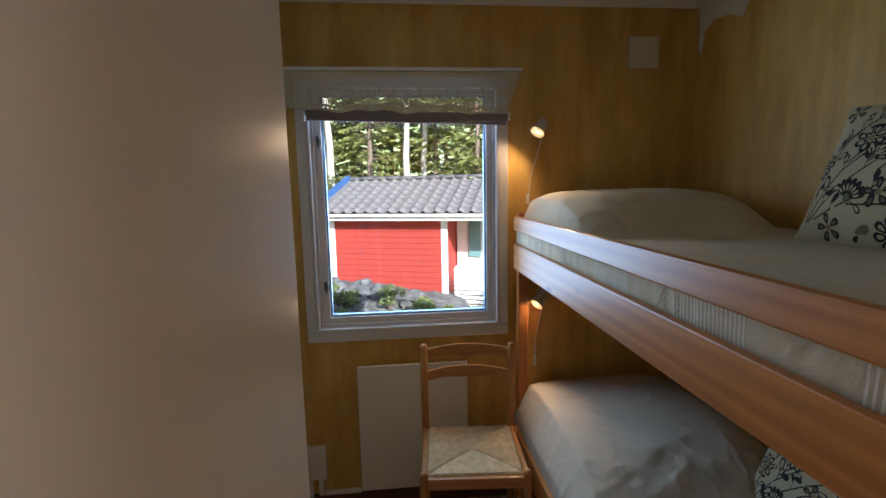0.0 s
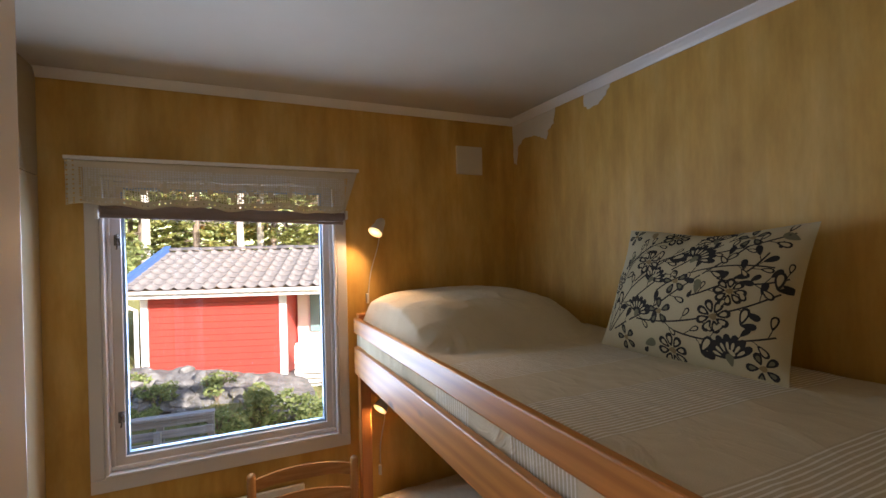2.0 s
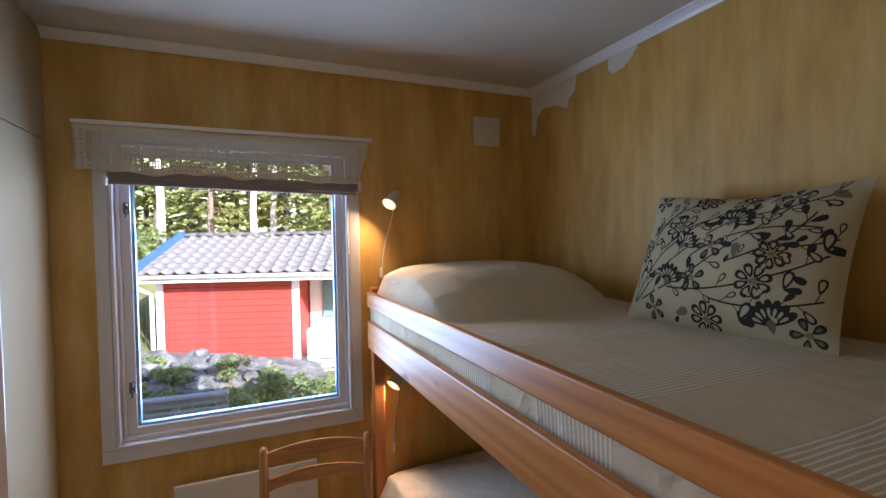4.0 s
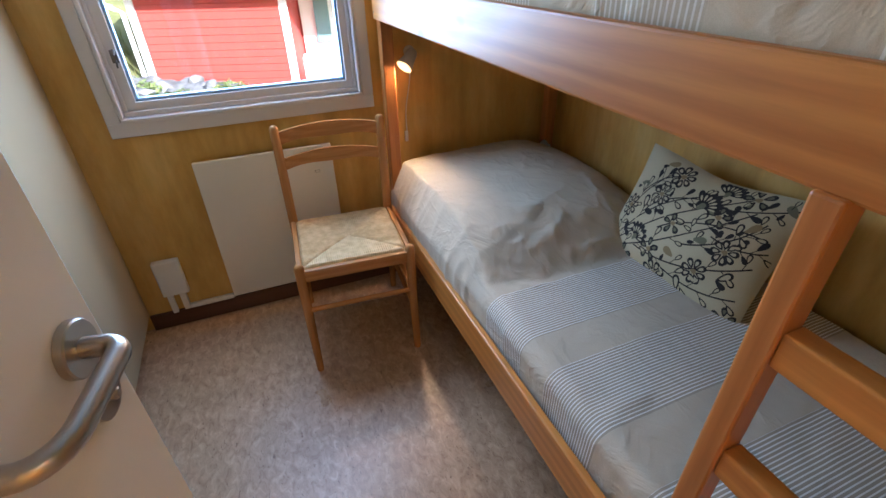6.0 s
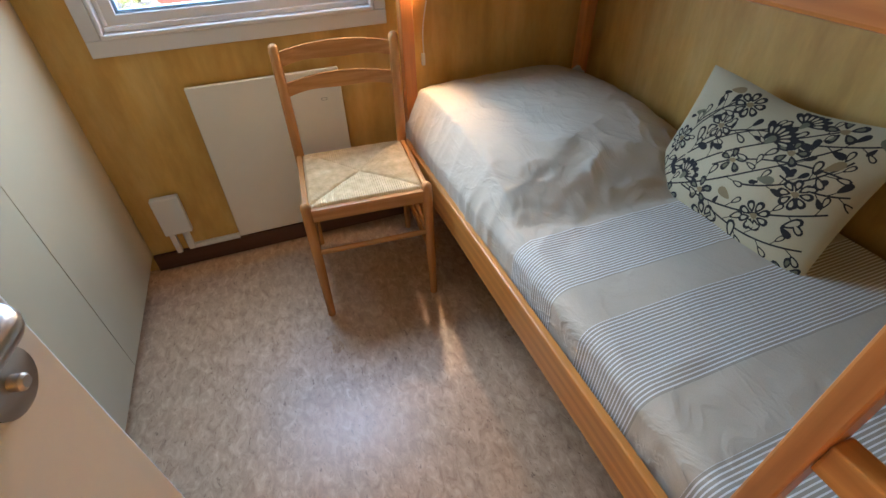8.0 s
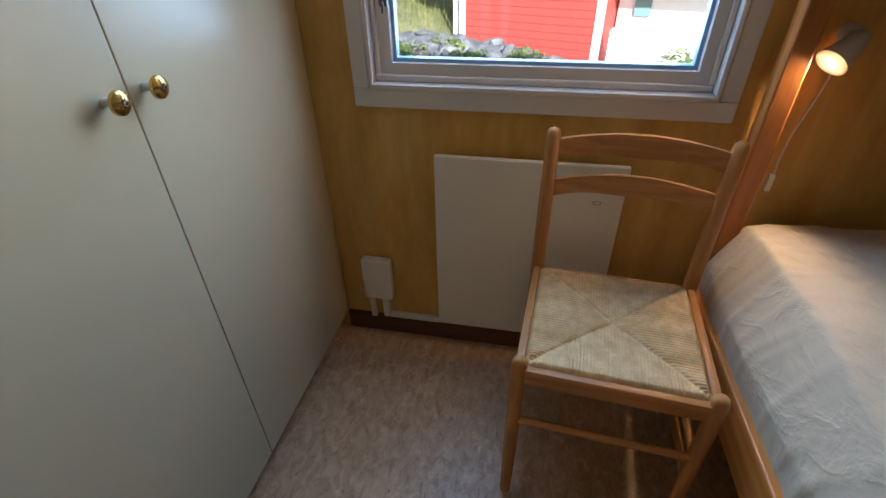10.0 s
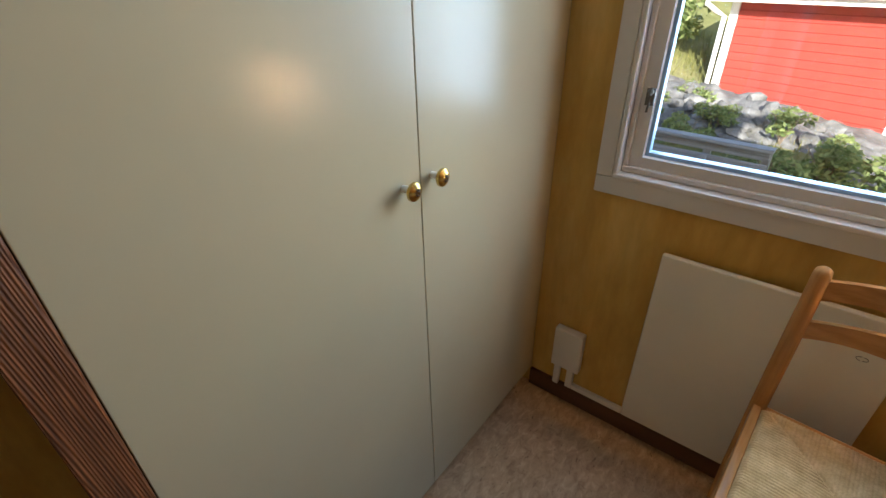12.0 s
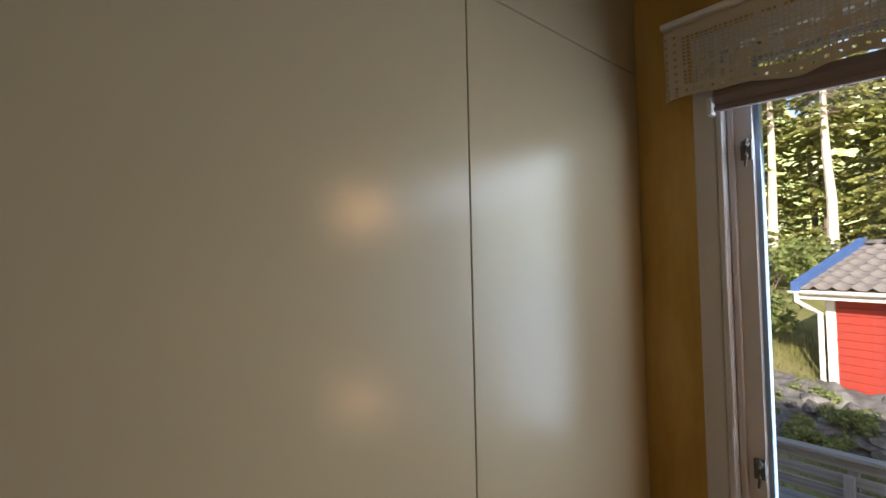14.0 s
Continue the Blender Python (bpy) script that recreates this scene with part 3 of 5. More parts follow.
# ---- wardrobe ----
def knob(parent, x, y, z, floral):
    bm = bmesh.new()
    lathe(bm, (x, y, z), (1, 0, 0), [(0, 0.0065), (0.004, 0.0065), (0.018, 0.0075), (0.022, 0.009)], 14)
    stem = part("knob", bm, WHITE_PAINT if floral else CREAM_KNOB, parent, "white stemmed knob" if floral else "cream wooden knob", True)
    bm = bmesh.new()
    if floral:
        lathe(bm, (x + 0.020, y, z), (1, 0, 0), [(0, 0.008), (0.001, 0.015), (0.005, 0.0185), (0.010, 0.0175), (0.0145, 0.011), (0.0165, 0.003)], 24)
        part("cap", bm, BRASS, stem, "gilt cap with a flower relief", True)
        bm = bmesh.new()
        for k in range(8):
            a = 2 * math.pi * k / 8
            pts = []
            for t in range(10):
                f = 2 * math.pi * t / 9
                r0 = 0.0085 + 0.0055 * math.cos(f)
                off = 0.0032 * math.sin(f)
                yy = r0 * math.cos(a) - off * math.sin(a)
                zz = r0 * math.sin(a) + off * math.cos(a)
                rr = math.hypot(yy, zz)
                pts.append((x + 0.0374 - 9.5 * max(0, rr - 0.003) ** 1.55 * 0.9, y + yy, z + zz))
            tube(bm, pts, 0.0009, 5)
        part("flower_lines", bm, make_paint("brown_enamel", (0.10, 0.045, 0.012), 0.4), stem, "brown flower lines", True)
    else:
        lathe(bm, (x + 0.020, y, z), (1, 0, 0), [(0, 0.010), (0.004, 0.015), (0.010, 0.017), (0.015, 0.014), (0.018, 0.006)], 20)
        part("cap", bm, CREAM_KNOB, stem, smooth=True)


def build_wardrobe():
    w = thing("wardrobe", "cream-white built-in wardrobe with two closed doors and cupboards above", "wardrobe")
    xf = -0.240
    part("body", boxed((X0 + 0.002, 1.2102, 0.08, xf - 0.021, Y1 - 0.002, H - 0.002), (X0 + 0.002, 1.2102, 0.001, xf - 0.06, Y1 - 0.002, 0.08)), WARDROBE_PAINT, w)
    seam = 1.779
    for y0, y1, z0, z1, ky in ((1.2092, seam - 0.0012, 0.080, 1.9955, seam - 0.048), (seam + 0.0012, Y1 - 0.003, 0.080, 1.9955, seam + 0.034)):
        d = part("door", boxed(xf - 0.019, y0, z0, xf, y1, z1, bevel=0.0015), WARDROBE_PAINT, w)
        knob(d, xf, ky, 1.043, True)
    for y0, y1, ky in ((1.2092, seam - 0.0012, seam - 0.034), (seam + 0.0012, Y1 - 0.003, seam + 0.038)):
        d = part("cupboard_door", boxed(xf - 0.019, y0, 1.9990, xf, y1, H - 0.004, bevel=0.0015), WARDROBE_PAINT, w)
        knob(d, xf, ky, 2.036, False)
    part("joint", boxed(xf - 0.0205, seam - 0.02, 0.085, xf - 0.0192, seam + 0.02, H - 0.01), SEAM, w, "dark joint between the doors")
    part("joint", boxed(xf - 0.0205, 1.22, 1.985, xf - 0.0192, Y1 - 0.01, 2.010), SEAM, w, "dark joint between the doors")
    part("side_board", boxed(xf - 0.045, 1.154, 0.0, xf + 0.001, 1.2080, H - 0.002, bevel=0.003), REDWOOD_Z, w, "red-stained pine edge board with raised grain")


build_wardrobe()


# ---- fixtures on the window wall ----
def build_heater():
    h = thing("panel_heater", "flat cream-white electric panel heater under the window", "heater")
    part("panel", boxed(0.108, 2.332, 0.098, 0.629, 2.350, 0.727, bevel=0.004, seg=3), HEATER_PAINT, h)
    part("back_bracket", boxed(0.18, 2.350, 0.16, 0.56, Y1, 0.68), IRON, h)
    bm = bmesh.new()
    pts = [(0.560 + 0.011 * math.cos(a), 2.3315, 0.619 + 0.0055 * math.sin(a)) for a in (2 * math.pi * k / 20 for k in range(21))]
    tube(bm, pts, 0.0008, 6)
    part("badge", bm, IRON, h, "small oval badge")


build_heater()


def build_socket():
    s = thing("socket_box", "white plastic socket box with cable trunking above the baseboard", "socket")
    part("box_cover", boxed(-0.157, 2.338, 0.168, -0.056, Y1 - 0.0005, 0.335, bevel=0.006, seg=3), PLASTIC_WHITE, s)
    part("trunking", boxed(-0.148, 2.352, 0.070, -0.126, Y1 - 0.0005, 0.164, bevel=0.003), PLASTIC_WHITE, s)
    part("trunking", boxed(-0.100, 2.352, 0.0765, -0.075, Y1 - 0.0005, 0.164, bevel=0.003), PLASTIC_WHITE, s)
    part("trunking", boxed(-0.0745, 2.352, 0.0765, 0.104, Y1 - 0.0005, 0.096, bevel=0.003), PLASTIC_WHITE, s)


build_socket()
v = thing("vent_cover", "plain cream-painted square vent cover", "vent")
part("plate", boxed(1.395, Y1 - 0.012, 2.077, 1.541, Y1 - 0.0005, 2.218, bevel=0.004), make_paint("vent_paint", (0.66, 0.58, 0.44), 0.6), v)


def patch(name, pts, label):
    """A flat smear of filler on the long wall, drawn as an outline of (y, z)."""
    bm = bmesh.new()
    out = []
    rnd = random.Random(len(pts))
    for (ya, za), (yb, zb) in zip(pts, pts[1:] + pts[:1]):
        for k in range(5):
            f = k / 5
            out.append((ya + (yb - ya) * f + rnd.uniform(-0.005, 0.005), za + (zb - za) * f + rnd.uniform(-0.005, 0.005)))
    a = [bm.verts.new((X1 - 0.0025, y, min(z, H - 0.033))) for y, z in out]
    f = bm.faces.new(a)
    e = bmesh.ops.extrude_face_region(bm, geom=[f])
    bmesh.ops.translate(bm, vec=(0.002, 0, 0), verts=[q for q in e["geom"] if isinstance(q, bmesh.types.BMVert)])
    bmesh.ops.triangulate(bm, faces=[q for q in bm.faces if len(q.verts) > 4])
    tagged(solid(name, bm, SPACKLE), label, "filler")


patch("filler_patch", [(2.366, 2.37), (2.362, 2.15), (2.338, 2.14), (2.322, 2.225), (2.25, 2.262), (2.16, 2.248), (2.115, 2.228), (2.085, 2.215), (2.07, 2.25), (2.03, 2.275), (2.015, 2.37)], "white filler smeared raggedly in the wall corner")
patch("filler_patch", [(1.825, 2.37), (1.83, 2.30), (1.80, 2.275), (1.74, 2.285), (1.70, 2.305), (1.665, 2.37)], "white filler blob under the ceiling moulding")


# ---- reading lamps ----
def reading_lamp(mouth, aim, wall_z, wall_x, cable_to):
    """A small wall lamp: a round wall cup, a short arm, an open cup-shaped shade and its cable."""
    p = Vector(mouth)
    d = Vector(aim).normalized()
    lampo = thing("reading_lamp", "small white clip reading lamp, lit, on the wall above the pillow", "lamp", group="reading lamps at the bunks")
    bm = bmesh.new()
    prof_out = [(-0.082, 0.004), (-0.080, 0.013), (-0.066, 0.020), (-0.05, 0.0225), (-0.03, 0.026), (0.0, 0.033)]
    prof_in = [(0.0, 0.0312), (-0.03, 0.0245), (-0.048, 0.020), (-0.05, 0.002)]
    tube(bm, [p + d * q for q, _ in prof_out + prof_in], [r for _, r in prof_out + prof_in], 24)
    part("shade", bm, LAMP_WHITE, lampo, smooth=True)
    bm = bmesh.new()
    lathe(bm, p - d * 0.045, d, [(0, 0.010), (0.012, 0.017), (0.026, 0.0215), (0.032, 0.020), (0.035, 0.010), (0.036, 0.002)], 20)
    part("bulb", bm, BULB, lampo, "glowing warm bulb", True)
    back = p - d * 0.06
    wall = Vector((wall_x, Y1 - 0.004, wall_z))
    bm = bmesh.new()
    tube(bm, [back, back.lerp(wall, 0.5) + Vector((0, 0, 0.008)), wall], 0.006, 10)
    part("arm", bm, LAMP_WHITE, lampo, smooth=True)
    bm = bmesh.new()
    lathe(bm, (wall_x, Y1 - 0.0005, wall_z), (0, -1, 0), [(0, 0.022), (0.010, 0.022), (0.016, 0.016), (0.017, 0.004)], 20)
    part("wall_cup", bm, LAMP_WHITE, lampo, smooth=True)
    bm = bmesh.new()
    end = Vector(cable_to)
    n = 16
    pts = [Vector((wall_x + (end.x - wall_x) * (k / n) + 0.006 * math.sin(k / n * 7), Y1 - 0.006, wall_z - 0.015 + (end.z - wall_z + 0.015) * (k / n))) for k in range(n + 1)]
    tube(bm, pts, 0.0023, 6)
    part("cable", bm, PLASTIC_WHITE, lampo, smooth=True)
    bm = bmesh.new()
    box(bm, end.x - 0.006, Y1 - 0.014, end.z - 0.022, end.x + 0.006, Y1 - 0.002, end.z + 0.022)
    part("cable_switch", bm, PLASTIC_WHITE, lampo)
    lamp("lamp_light", "SPOT", look(p - d * 0.004, p + d), LAMP_W, (1.0, 0.66, 0.34), spot_size=radians(134), spot_blend=0.60, shadow_soft_size=0.022)


LAMP_W = 9.0
# power of the fill lamp added out of view in the hall
HALL_FILL_W = 12.0
reading_lamp((0.953, 2.300, 1.787), (-0.55, -0.42, -0.72), 1.832, 0.995, (0.928, 0, 1.49))
reading_lamp((0.951, 2.288, 1.003), (-0.68, -0.40, -0.62), 1.046, 1.000, (0.968, 0, 0.70))


# ---- chair ----
def build_chair():
    c = thing("chair", "beech ladder-back chair with a woven rush seat under the window", "chair", (0.588, 1.852, 0), -4.4)
    W, D = 0.198, 0.380
    for sx in (-1, 1):
        bm = bmesh.new()
        lathe(bm, (sx * W, -0.028, 0), (0, 0.028, 0.447), [(0, 0.0125), (0.003, 0.0135), (0.20, 0.0165), (0.40, 0.0175), (0.466, 0.0175), (0.476, 0.015), (0.482, 0.008), (0.484, 0.001)], 18)
        part("front_leg", bm, BEECH_Z, c, smooth=True)
        bm = bmesh.new()
        pts = [(sx * W, D + 0.035, 0), (sx * W, D + 0.012, 0.22), (sx * W, D, 0.42), (sx * W, D - 0.001, 0.60), (sx * W, D + 0.001, 0.78), (sx * W, D + 0.002, 0.838), (sx * W, D + 0.002, 0.848), (sx * W, D + 0.002, 0.853), (sx * W, D + 0.002, 0.856)]
        tube(bm, pts, [0.0125, 0.0165, 0.018, 0.018, 0.017, 0.0165, 0.0145, 0.009, 0.001], 18)
        part("back_post", bm, BEECH_Z, c, smooth=True)
    for zc, hh in ((0.806, 0.026), (0.703, 0.025)):
        bm = bmesh.new()
        n = 20
        rows = []
        for k in range(n + 1):
            s = k / n * 2 - 1
            x = s * (W - 0.010)
            y = D + 0.001 + 0.026 * (1 - s * s)
            arch = 0.016 * (1 - s * s) ** 1.0 * (1 if abs(s) < 1 else 0)
            dip = 0.004 * math.cos(s * math.pi * 1.5)
            lo, hi = zc - hh + 0.012 * (1 - s * s) - 0.004 * math.cos(s * 4.7), zc + hh - 0.004 + arch
            rows.append([bm.verts.new((x, y + t, z)) for t, z in ((-0.006, lo), (0.006, lo), (0.006, hi), (-0.006, hi))])
        for a, b in zip(rows, rows[1:]):
            for k in range(4):
                bm.faces.new((a[k], a[(k + 1) % 4], b[(k + 1) % 4], b[k]))
        bm.faces.new(rows[0])
        bm.faces.new(rows[-1][::-1])
        bmesh.ops.bevel(bm, geom=[e for e in bm.edges if len(e.link_faces) == 2 and e.calc_face_angle(0) > 0.8], offset=0.003, segments=2, affect="EDGES")
        part("slat", bm, BEECH_X, c, smooth=True)
    part("front_rail", boxed(-W + 0.012, -0.011, 0.410, W - 0.012, 0.011, 0.456, bevel=0.004), BEECH_X, c, smooth=True)
    part("back_rail", boxed(-W + 0.012, D - 0.010, 0.410, W - 0.012, D + 0.010, 0.450, bevel=0.004), BEECH_X, c, smooth=True)
    for sx in (-1, 1):
        part("side_rail", boxed(sx * W - 0.010, 0.014, 0.414, sx * W + 0.010, D - 0.014, 0.463, bevel=0.006), BEECH_Y, c, smooth=True)
        for z in (0.275, 0.200):
            bm = bmesh.new()
            tube(bm, [(sx * W, -0.018, z), (sx * W, D + 0.008, z)], 0.0095, 12)
            part("side_stretcher", bm, BEECH_Y, c, smooth=True)
    bm = bmesh.new()
    tube(bm, [(-W, -0.012, 0.288), (W, -0.012, 0.288)], 0.0095, 12)
    part("front_stretcher", bm, BEECH_X, c, smooth=True)
    bm = bmesh.new()
    tube(bm, [(-W, D + 0.010, 0.245), (W, D + 0.010, 0.245)], 0.0095, 12)
    part("back_stretcher", bm, BEECH_X, c, smooth=True)
    # the seat: strands laid in four fields that meet in the middle
    bm = bmesh.new()
    hx, y0, y1 = W - 0.010, 0.004, D - 0.012
    cx, cyc = 0.0, (y0 + y1) / 2
    hy = (y1 - y0) / 2
    n = 230
    def height(u, v):
        au, av = abs(u), abs(v)
        if au > av:      # left and right fields: strands run across, joints along v
            phase = (v * hy) / 0.0078
            edge = au
        else:
            phase = (u * hx) / 0.0074
            edge = av
        deep = 0.0115 if au > av else 0.0050
        rib = deep * (abs(math.cos(math.pi * phase)) ** 0.45 - 0.6) * (0.75 + 0.25 * math.sin(37.0 * math.floor(phase + 0.5)))
        valley = -0.0050 * math.exp(-(abs(au - av) / 0.035) ** 2) - 0.006 * (1 - edge) ** 1.3
        pad = 0.004 * math.sin(math.pi * min(1, max(0, edge)))
        fall = -0.014 * max(0, (edge - 0.94) / 0.06) ** 2
        return 0.465 + rib + valley + pad + fall
    sheet(bm, n, n, lambda s, r: Vector((hx * (2 * s - 1), cyc + hy * (2 * r - 1), height(2 * s - 1, 2 * r - 1))))
    part("seat", bm, RUSH, c, "woven natural rush seat", "all")
    part("seat_underside", boxed(-hx, y0, 0.439, hx, y1, 0.451, bevel=0.004), RUSH, c)


build_chair()


# ---- bunk bed ----
BX0, BX1, BY0, BY1 = 0.843, 1.690, 0.19, 2.290
def build_bunk():
    b = thing("bunk_bed", "lacquered pine bunk bed with a guard rail and ladder", "bunk bed")
    for x, y in ((BX0 + 0.0225, BY1 + 0.012 - 0.05), (BX1 - 0.048, BY1 + 0.012 - 0.05), (BX0 + 0.0225, BY0 + 0.02), (BX1 - 0.048, BY0 + 0.02)):
        part("post", boxed(x, y + 0.03, 0.0, x + 0.047, y + 0.078, 1.431, bevel=0.004, seg=2), PINE_Z, b)
    def board(name, x, z0, z1, th=0.022):
        part(name, boxed(x, BY0, z0, x + th, BY1, z1, bevel=0.005, seg=2), PINE_Y, b)
    board("guard_rail", BX0, 1.353, 1.418)
    board("upper_side_rail", BX0, 1.178, 1.295)
    board("lower_side_rail", BX0, 0.298, 0.418)
    for z0, z1 in ((1.176, 1.293), (0.298, 0.418)):
        board("rear_rail", BX1 - 0.001, z0, z1, 0.010)
    for y in (BY1 + 0.0405, BY0 + 0.028 - 0.022):
        for z0, z1 in ((1.351, 1.416), (1.176, 1.293), (0.298, 0.418)):
            part("end_board", boxed(BX0 + 0.071, y, z0, BX1 - 0.05, y + 0.02, z1, bevel=0.004), PINE_X, b, smooth=True)
    for z in (1.185, 0.325):
        for k in range(12):
            y = BY0 + 0.09 + k * 0.17
            part("bed_slat", boxed(BX0 + 0.0235, y, z, BX1 - 0.001, y + 0.07, z + 0.018, bevel=0.003), PINE_X, b)
    for z in (1.367, 1.402, 1.203, 1.266):
        bm = bmesh.new()
        lathe(bm, (BX0 - 0.0006, BY1 - 0.018, z), (1, 0, 0), [(0, 0.0042), (0.0015, 0.0042)], 10)
        part("screw", bm, IRON, b, "dark screw head")
    # the ladder leans inside the rails
    lad = part("ladder", boxed(0.834, 0.668, 0.0, 0.874, 0.702, 1.182, bevel=0.004, seg=2), PINE_Z, b, "pine ladder with flat rungs")
    part("stile", boxed(0.834, 0.267, 0.0, 0.874, 0.301, 1.182, bevel=0.004, seg=2), PINE_Z, lad)
    for z in (1.025, 0.815, 0.605, 0.395, 0.185):
        part("rung", boxed(0.838, 0.3015, z - 0.050, 0.870, 0.6675, z, bevel=0.003, seg=2), PINE_Y, lad)


def wrinkle(x, y, seed):
    """Soft swells, sharp little creases in two directions, and the cloth's own unevenness."""
    a = noise.noise(Vector((x * 3.0 + seed, y * 2.2 - seed, seed * 0.7))) * 0.008
    r1 = 1.0 - abs(noise.noise(Vector((x * 5 + y * 9 + seed, y * 4 - x * 6, seed)))) * 3.2
    r2 = 1.0 - abs(noise.noise(Vector((x * 11 - y * 5, y * 12 + x * 3 + seed, seed * 2)))) * 3.4
    k = 0.5 + 0.5 * noise.noise(Vector((x * 2.2, y * 2.2, 9 + seed)))
    far = min(1.0, max(0.25, (y - 0.7) / 0.8))
    b = (max(0.0, r1) ** 2 * 0.0075 + max(0.0, r2) ** 2 * 0.0045) * k * far
    c = noise.noise(Vector((x * 26, y * 26, seed))) * 0.0016
    return a + b + c


def folds(x, y, lines):
    """Long soft folds, each from (x0, y0) to (x1, y1) with a width and a height."""
    h = 0.0
    for x0, y0, x1, y1, wd, ht in lines:
        dx, dy = x1 - x0, y1 - y0
        ln = math.hypot(dx, dy)
        t = ((x - x0) * dx + (y - y0) * dy) / ln
        off = ((x - x0) * dy - (y - y0) * dx) / ln + 0.012 * math.sin(t * 23)
        fade = max(0.0, math.sin(math.pi * min(1.0, max(0.0, t / ln)))) ** 0.7
        k = off / wd
        h += 0.36 * ht * fade * math.exp(-k * k * (0.5 if k < 0 else 1.2))
    return h


LOWER_FOLDS = [(0.92, 1.56, 1.36, 1.72, 0.035, 0.020), (1.00, 1.46, 1.30, 1.60, 0.028, 0.015), (1.12, 1.66, 1.52, 1.52, 0.032, 0.017), (0.90, 1.30, 1.18, 1.52, 0.030, 0.012),
               (1.26, 1.40, 1.56, 1.66, 0.030, 0.014), (0.94, 1.74, 1.22, 1.66, 0.040, 0.014), (1.10, 1.04, 1.40, 1.18, 0.045, 0.008), (0.90, 0.86, 1.06, 0.98, 0.035, 0.010), (1.36, 1.78, 1.62, 1.56, 0.030, 0.014)]
UPPER_FOLDS = [(0.92, 1.72, 1.30, 1.56, 0.040, 0.014), (0.90, 1.90, 1.20, 1.68, 0.035, 0.018), (1.00, 1.60, 1.22, 1.50, 0.030, 0.009), (1.14, 1.82, 1.46, 1.60, 0.045, 0.014), (1.30, 1.56, 1.60, 1.46, 0.05, 0.008)]


def bed_clothes(z_top, seed, label, mound, droop, wr, name, side_x, cloth, lines):
    """Bedspread over mattress and pillow: one sheet that hangs down on the open side."""
    x_in, x_out = BX1 - 0.006, side_x
    y0, y1 = BY0 + 0.035, BY1 + 0.030
    nu, nv = 170, 260
    width, drop = x_in - x_out, droop
    total = width + drop
    def pillow(x, y):
        px, py, sx, sy, h = mound
        dx, dy = (x - px) / sx, (y - py) / sy
        q = abs(dx) ** 3.4 + abs(dy) ** 2.6
        t = max(0.0, 1 - q)
        return h * (t * t * (3 - 2 * t)) ** 0.8
    def f(s, r):
        y = y0 + (y1 - y0) * r
        d = s * total
        rad = 0.045
        if d < width - rad:
            x, z = x_in - d, z_top
            over = 0.0
        else:
            a = min((d - (width - rad)) / rad, 1.5708)
            rest = max(0.0, d - (width - rad) - rad * 1.5708)
            x = x_out + rad - rad * math.sin(a) - 0.006 * math.sin(y * 9 + seed) * min(1, rest * 8)
            z = z_top - rad + rad * math.cos(a) - rest
            over = min(1, a / 1.57)
        edge_y = min(1.0, (y - y0) / 0.05, (y1 - y) / 0.04)
        h = pillow(x, y) * (1 - 0.75 * over)
        w = wrinkle(x, y, seed) * wr + folds(x, y, lines)
        dz = h + w * (1 - 0.6 * over) - 0.05 * (1 - max(0, edge_y)) ** 2
        bulge = pillow(x, y) * 0.18 * over
        return Vector((x - over * (w * 1.2 + bulge), y, z + dz * (1 - over * 0.7)))
    bm = bmesh.new()
    sheet(bm, nu, nv, f)
    ob = tagged(solid(name, bm, cloth, "all"), label, "bedspread")
    so = ob.modifiers.new("thickness", "SOLIDIFY")
    so.thickness, so.offset = 0.006, -1
    return ob


def mattress(z0, z1, label):
    m = thing("mattress", label, "mattress")
    part("cover", boxed(BX0 + 0.064, BY0 + 0.03, z0, BX1 - 0.012, BY1 + 0.025, z1, bevel=0.035, seg=4), SHEET_BLUE, m, smooth=True)
    bm = bmesh.new()
    x0, x1, y0, y1 = BX0 + 0.062, BX1 - 0.010, BY0 + 0.028, BY1 + 0.027
    for z in (z0 + 0.03, z1 - 0.03):
        tube(bm, [(x0, y0 + 0.04, z), (x0, y1 - 0.04, z)], 0.003, 6)
    part("piping", bm, SHEET_BLUE, m)


build_bunk()
mattress(1.2035, 1.357, "mattress in a pale blue sheet on the upper bunk")
mattress(0.3435, 0.49, "mattress in a pale blue sheet on the lower bunk")
bed_clothes(1.388, 1.7, "beige striped cotton bedspread over the upper bunk's pillow", (1.24, 2.05, 0.45, 0.50, 0.140), 0.165, 0.9, "bedspread", BX0 + 0.030, SPREAD_UP, UPPER_FOLDS)
bed_clothes(0.520, 6.1, "rumpled grey-beige striped bedspread on the lower bunk", (1.23, 2.00, 0.52, 0.60, 0.118), 0.17, 1.0, "bedspread", BX0 + 0.034, SPREAD, LOWER_FOLDS)
bm = bmesh.new()
sheet(bm, 12, 12, lambda s, r: Vector((1.56 + 0.09 * s, 2.21 + 0.03 * r + 0.02 * s, 0.535 + 0.09 * r * (1 - abs(s - 0.6)) + 0.01 * math.sin(s * 6))))
pc = tagged(solid("pillowcase_corner", bm, SHEET_BLUE, "all"), "white pillowcase corner poking up behind the bedspread", "pillow")
so = pc.modifiers.new("thickness", "SOLIDIFY")
so.thickness = 0.012


